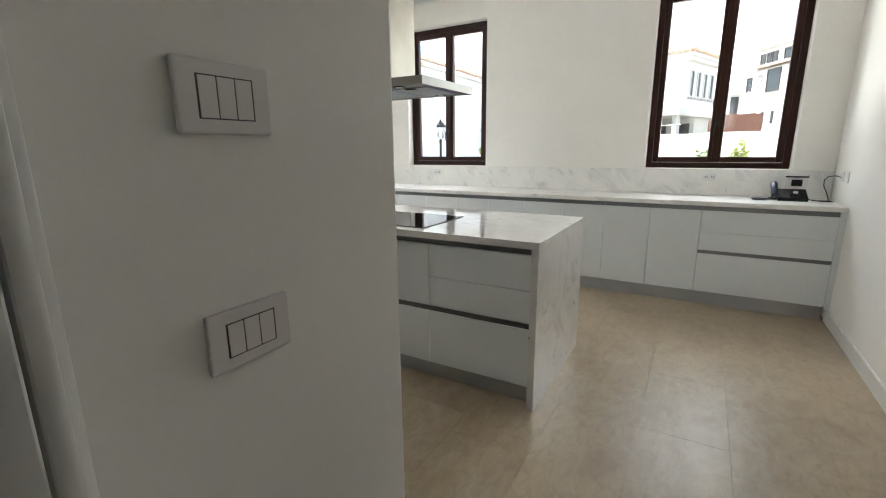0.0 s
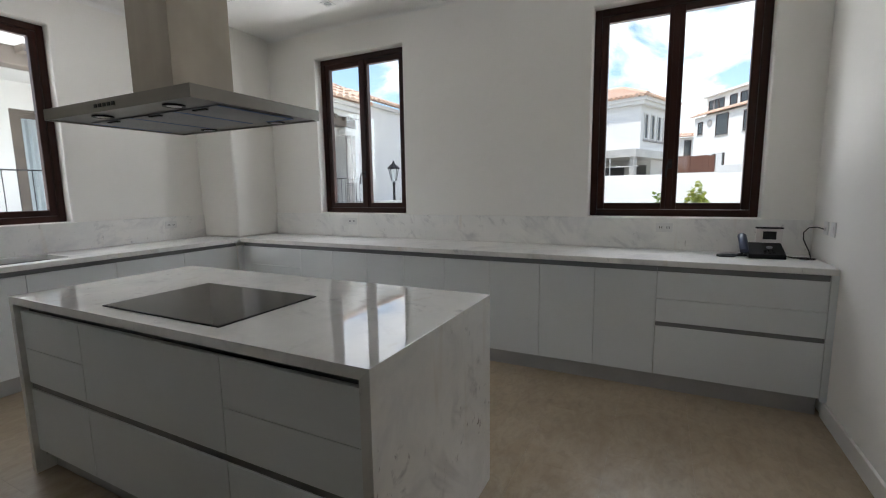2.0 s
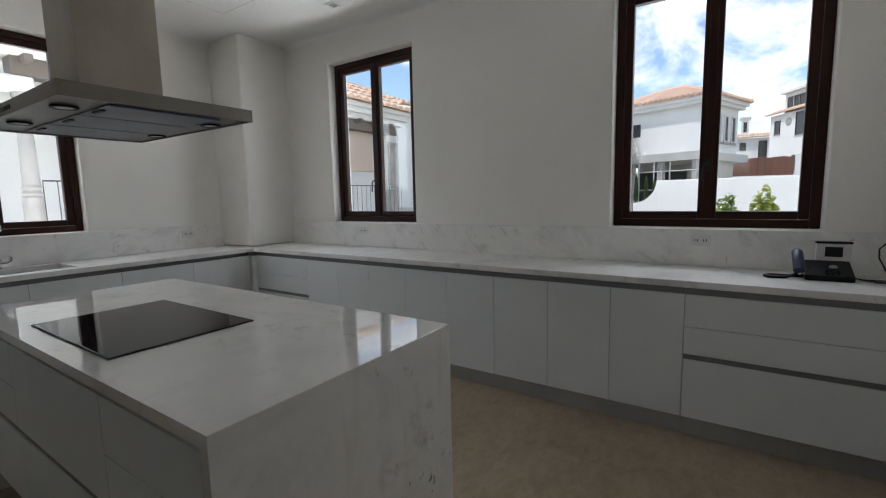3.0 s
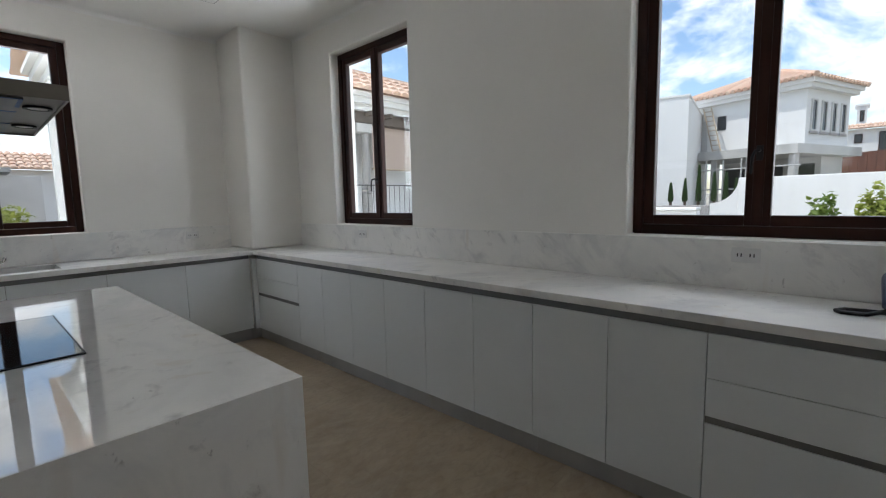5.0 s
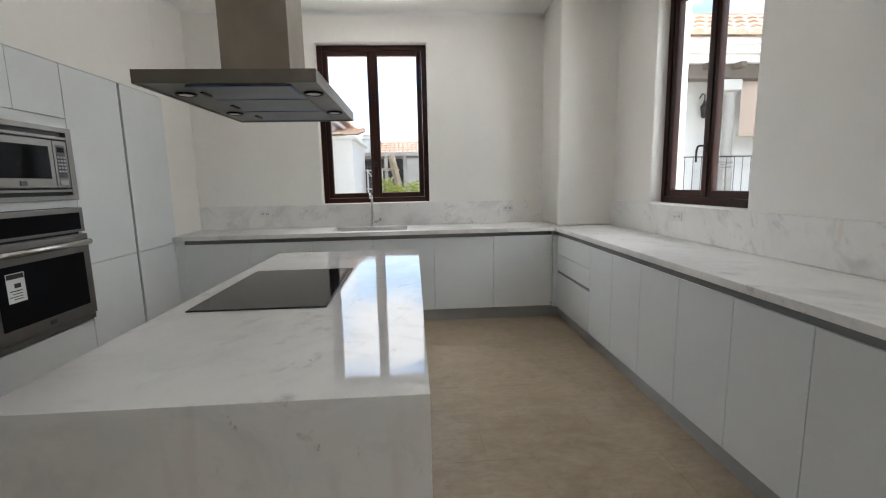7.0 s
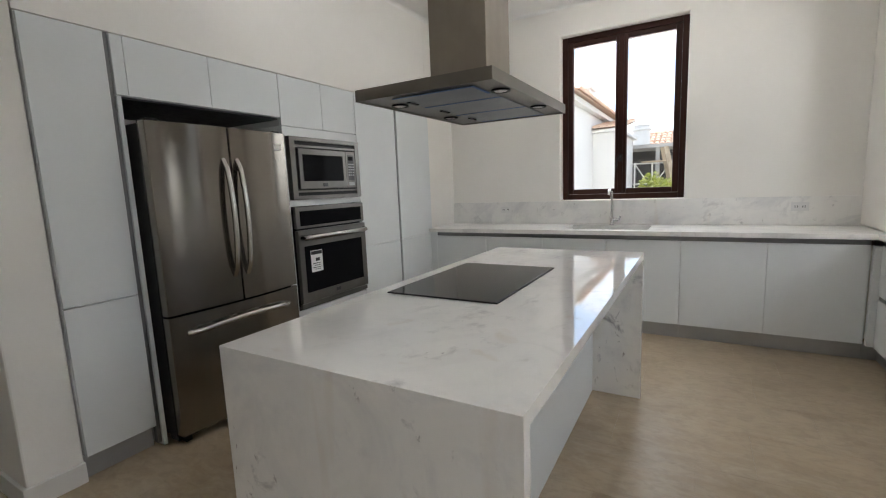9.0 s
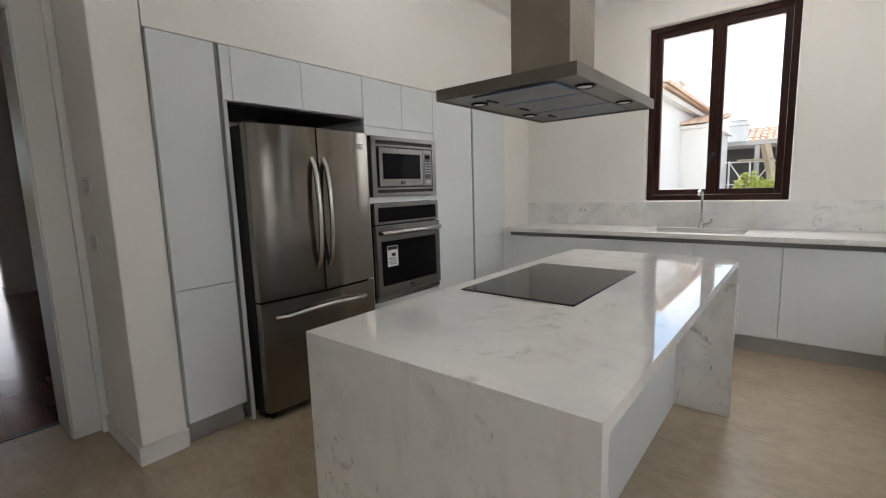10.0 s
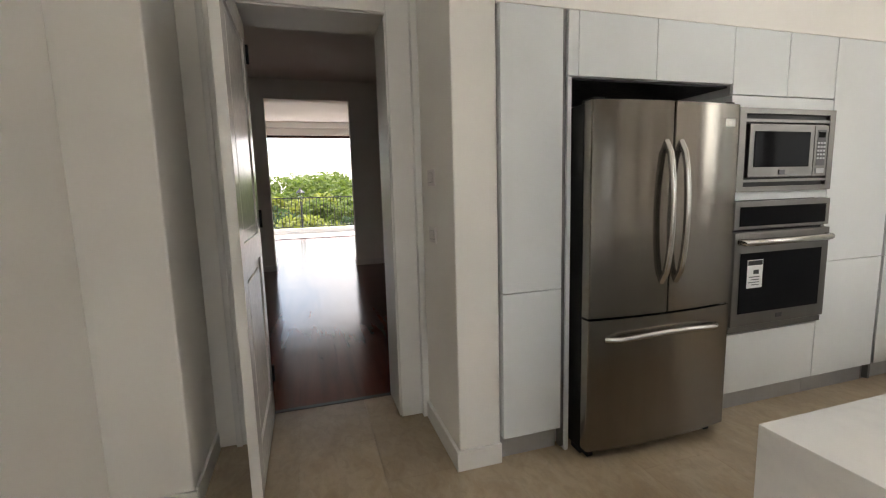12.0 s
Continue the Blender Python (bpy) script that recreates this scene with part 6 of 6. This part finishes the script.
HG = [(-21, -7.3), (-24, -8), (-28, -9), (-35, -10), (-45, -11), (-60, -12), (-80, -12)]
for i, (x, y, h, r, mt) in enumerate(TREES):
    gz = next((g for yy, g in HG if y >= yy), -12) - 0.3
    tree("broadleaf_tree", (x, y, gz), h, r, i, mt, "broadleaf tree with a rounded green crown in the valley", "trees in the valley", 9, 1100, 0.05 * r + 0.10)


def woods():
    """The far wooded slope as one mass of crowns."""
    rng = random.Random(11)
    bm = bmesh.new()
    for k in range(46):
        x = rng.uniform(-34, 34)
        y = rng.uniform(-115, -66)
        s = rng.uniform(3.5, 6.0)
        leaf_cloud(bm, (x, y, -12 + 6.0 + (-y - 66) * 0.085 + rng.uniform(0, 2.2) + s * 0.6), (s, s, s * 1.0), 1300, 0.45, rng)
    solid("woods", bm, LEAF1, "far wooded hillside of mixed green trees", "trees", kind="stuff", smooth=None)


woods()


def cypress(at, h, seed):
    rng = random.Random(seed)
    t = thing("cypress", at, "narrow dark green cypress behind the garden wall", "tree", "cypresses behind the wall")
    b = bmesh.new()
    cyl(b, at, (at[0], at[1], at[2] + h * 0.5), 0.04, 0.02, 7)
    part("trunk", b, BARK, t)
    c = bmesh.new()
    for k in range(420):
        s = rng.random() ** 1.3
        r = 0.062 * (1 - s) ** 0.7 * rng.uniform(0.6, 1.05)
        a = rng.uniform(0, math.tau)
        p = Vector((at[0] + r * math.cos(a), at[1] + r * math.sin(a), at[2] + 0.1 + s * (h - 0.1)))
        w = 0.02
        up = Vector((math.cos(a) * 0.03, math.sin(a) * 0.02, 0.09))
        sd = Vector((-math.sin(a), math.cos(a), 0)) * w
        vs = [bm_v for bm_v in (c.verts.new(p - sd), c.verts.new(p + sd), c.verts.new(p + up))]
        c.faces.new(vs)
    part("crown", c, LEAF2, t, smooth=None)


for k, (x, hh) in enumerate(((-2.77, 0.55), (-2.42, 0.65), (-2.1, 1.0), (-1.75, 0.8), (-1.49, 0.75), (-1.27, 0.6))):
    cypress((x, 18.15, 1.05), hh, k)


def shrub(name, at, r, h, seed, mt, label, n=900, size=0.07):
    rng = random.Random(seed)
    t = thing(name, at, label, "shrub")
    x, y, z = at
    b = bmesh.new()
    for k in range(5):
        a = k * 1.25
        cyl(b, (x, y, z), (x + math.cos(a) * r * 0.5, y + math.sin(a) * r * 0.5, z + h * 0.6), 0.03, 0.008, 6)
    part("stems", b, BARK, t)
    c = bmesh.new()
    leaf_cloud(c, (x, y, z + h * 0.6), (r, r, h * 0.42), n, size, rng)
    for k in range(5):
        a = k * 1.3 + rng.uniform(-0.3, 0.3)
        leaf_cloud(c, (x + math.cos(a) * r * 0.6, y + math.sin(a) * r * 0.6, z + h * rng.uniform(0.5, 0.8)), (r * 0.5, r * 0.5, h * 0.25), n // 4, size, rng)
    part("foliage", c, mt, t, smooth=None)


shrub("shrub", (-11.6, 5.3, -0.6), 0.75, 2.1, 3, LEAF3, "bright green rounded shrub before the unfinished house", 1400, 0.06)
shrub("shrub", (0.45, 15.2, -0.6), 0.27, 2.0, 4, LEAF1, "small leafy shrub before the garden wall", 420, 0.06)
shrub("shrub", (1.15, 14.6, -0.6), 0.26, 2.2, 6, LEAF3, "small yellow-green shrub before the garden wall", 420, 0.06)
shrub("shrub", (-5.2, 15.8, 0.6), 0.5, 1.2, 7, LEAF3, "yellow-green shrub beside the white wall")


# ---------------------------------------------------------------- floors, piece by piece
def lay(name, parent, material, pieces, gap, z0, z1, bev, uneven=0.0004):
    """Floor pieces as objects of their own; those of one size share a mesh."""
    org = ORIGIN[parent.name]
    shared = {}
    for x0, x1, y0, y1 in pieces:
        w, d = round(x1 - x0, 3), round(y1 - y0, 3)
        if w < 0.02 or d < 0.02:
            continue
        if (w, d) not in shared:
            bm = box((-w / 2 + gap, -d / 2 + gap, z0, w / 2 - gap, d / 2 - gap, z1))
            es = [e for e in bm.edges if min(v.co.z for v in e.verts) > (z0 + z1) / 2]
            bmesh.ops.bevel(bm, geom=es, offset=bev, segments=1, affect="EDGES")
            shared[w, d] = mesh_of(name, bm, material)
        ob = new(name, shared[w, d])
        ob.parent = parent
        ob.location = Vector(((x0 + x1) / 2, (y0 + y1) / 2, 0)) - org
        ob.location.z = -org.z + random.uniform(-uneven, uneven)


pieces = []
TW, TL = 0.39, 0.62
for c in range(-10, 4):
    x0 = 0.30 + c * TW
    off = {0: 4.84, -6: 4.29}.get(c, 4.84 + 0.31 * (c % 2) + 0.07 * ((c * 5) % 3))
    y = off - 8 * TL
    while y < 7.55:
        a, b = max(y, 2.492), min(y + TL, 7.05)
        lo, hi = max(x0, -3.55), min(x0 + TW, 1.415)
        if b - a > 0.03 and hi - lo > 0.03:
            pieces.append((lo, hi, a, b))
        y += TL
lay("tile", floor, STONE, pieces, 0.0004, -0.010, 0.0, 0.0002, 0.0002)

dfloor = thing("floor_dining", (0.4, -0.2, 0), "dark reddish-brown polished wood floor", "floor", kind="structure")
part("underlay", box((-3.2, -8.8, -0.12, 3.8, 2.449, -0.005)), MAHOGY, dfloor)
pieces = []
PW, PL = 0.14, 1.3
for c in range(-7, 14):
    x0 = 0.0 + c * PW
    y = 2.452 - PL * (0.25 + 0.61 * ((c * 7) % 5) / 5)
    top = 2.450
    while top > -8.8:
        pieces.append((x0, x0 + PW, max(y, -8.8), top))
        top, y = y, y - PL
lay("plank", dfloor, PARQ, pieces, 0.0002, -0.012, 0.0, 0.0001, 0.00005)
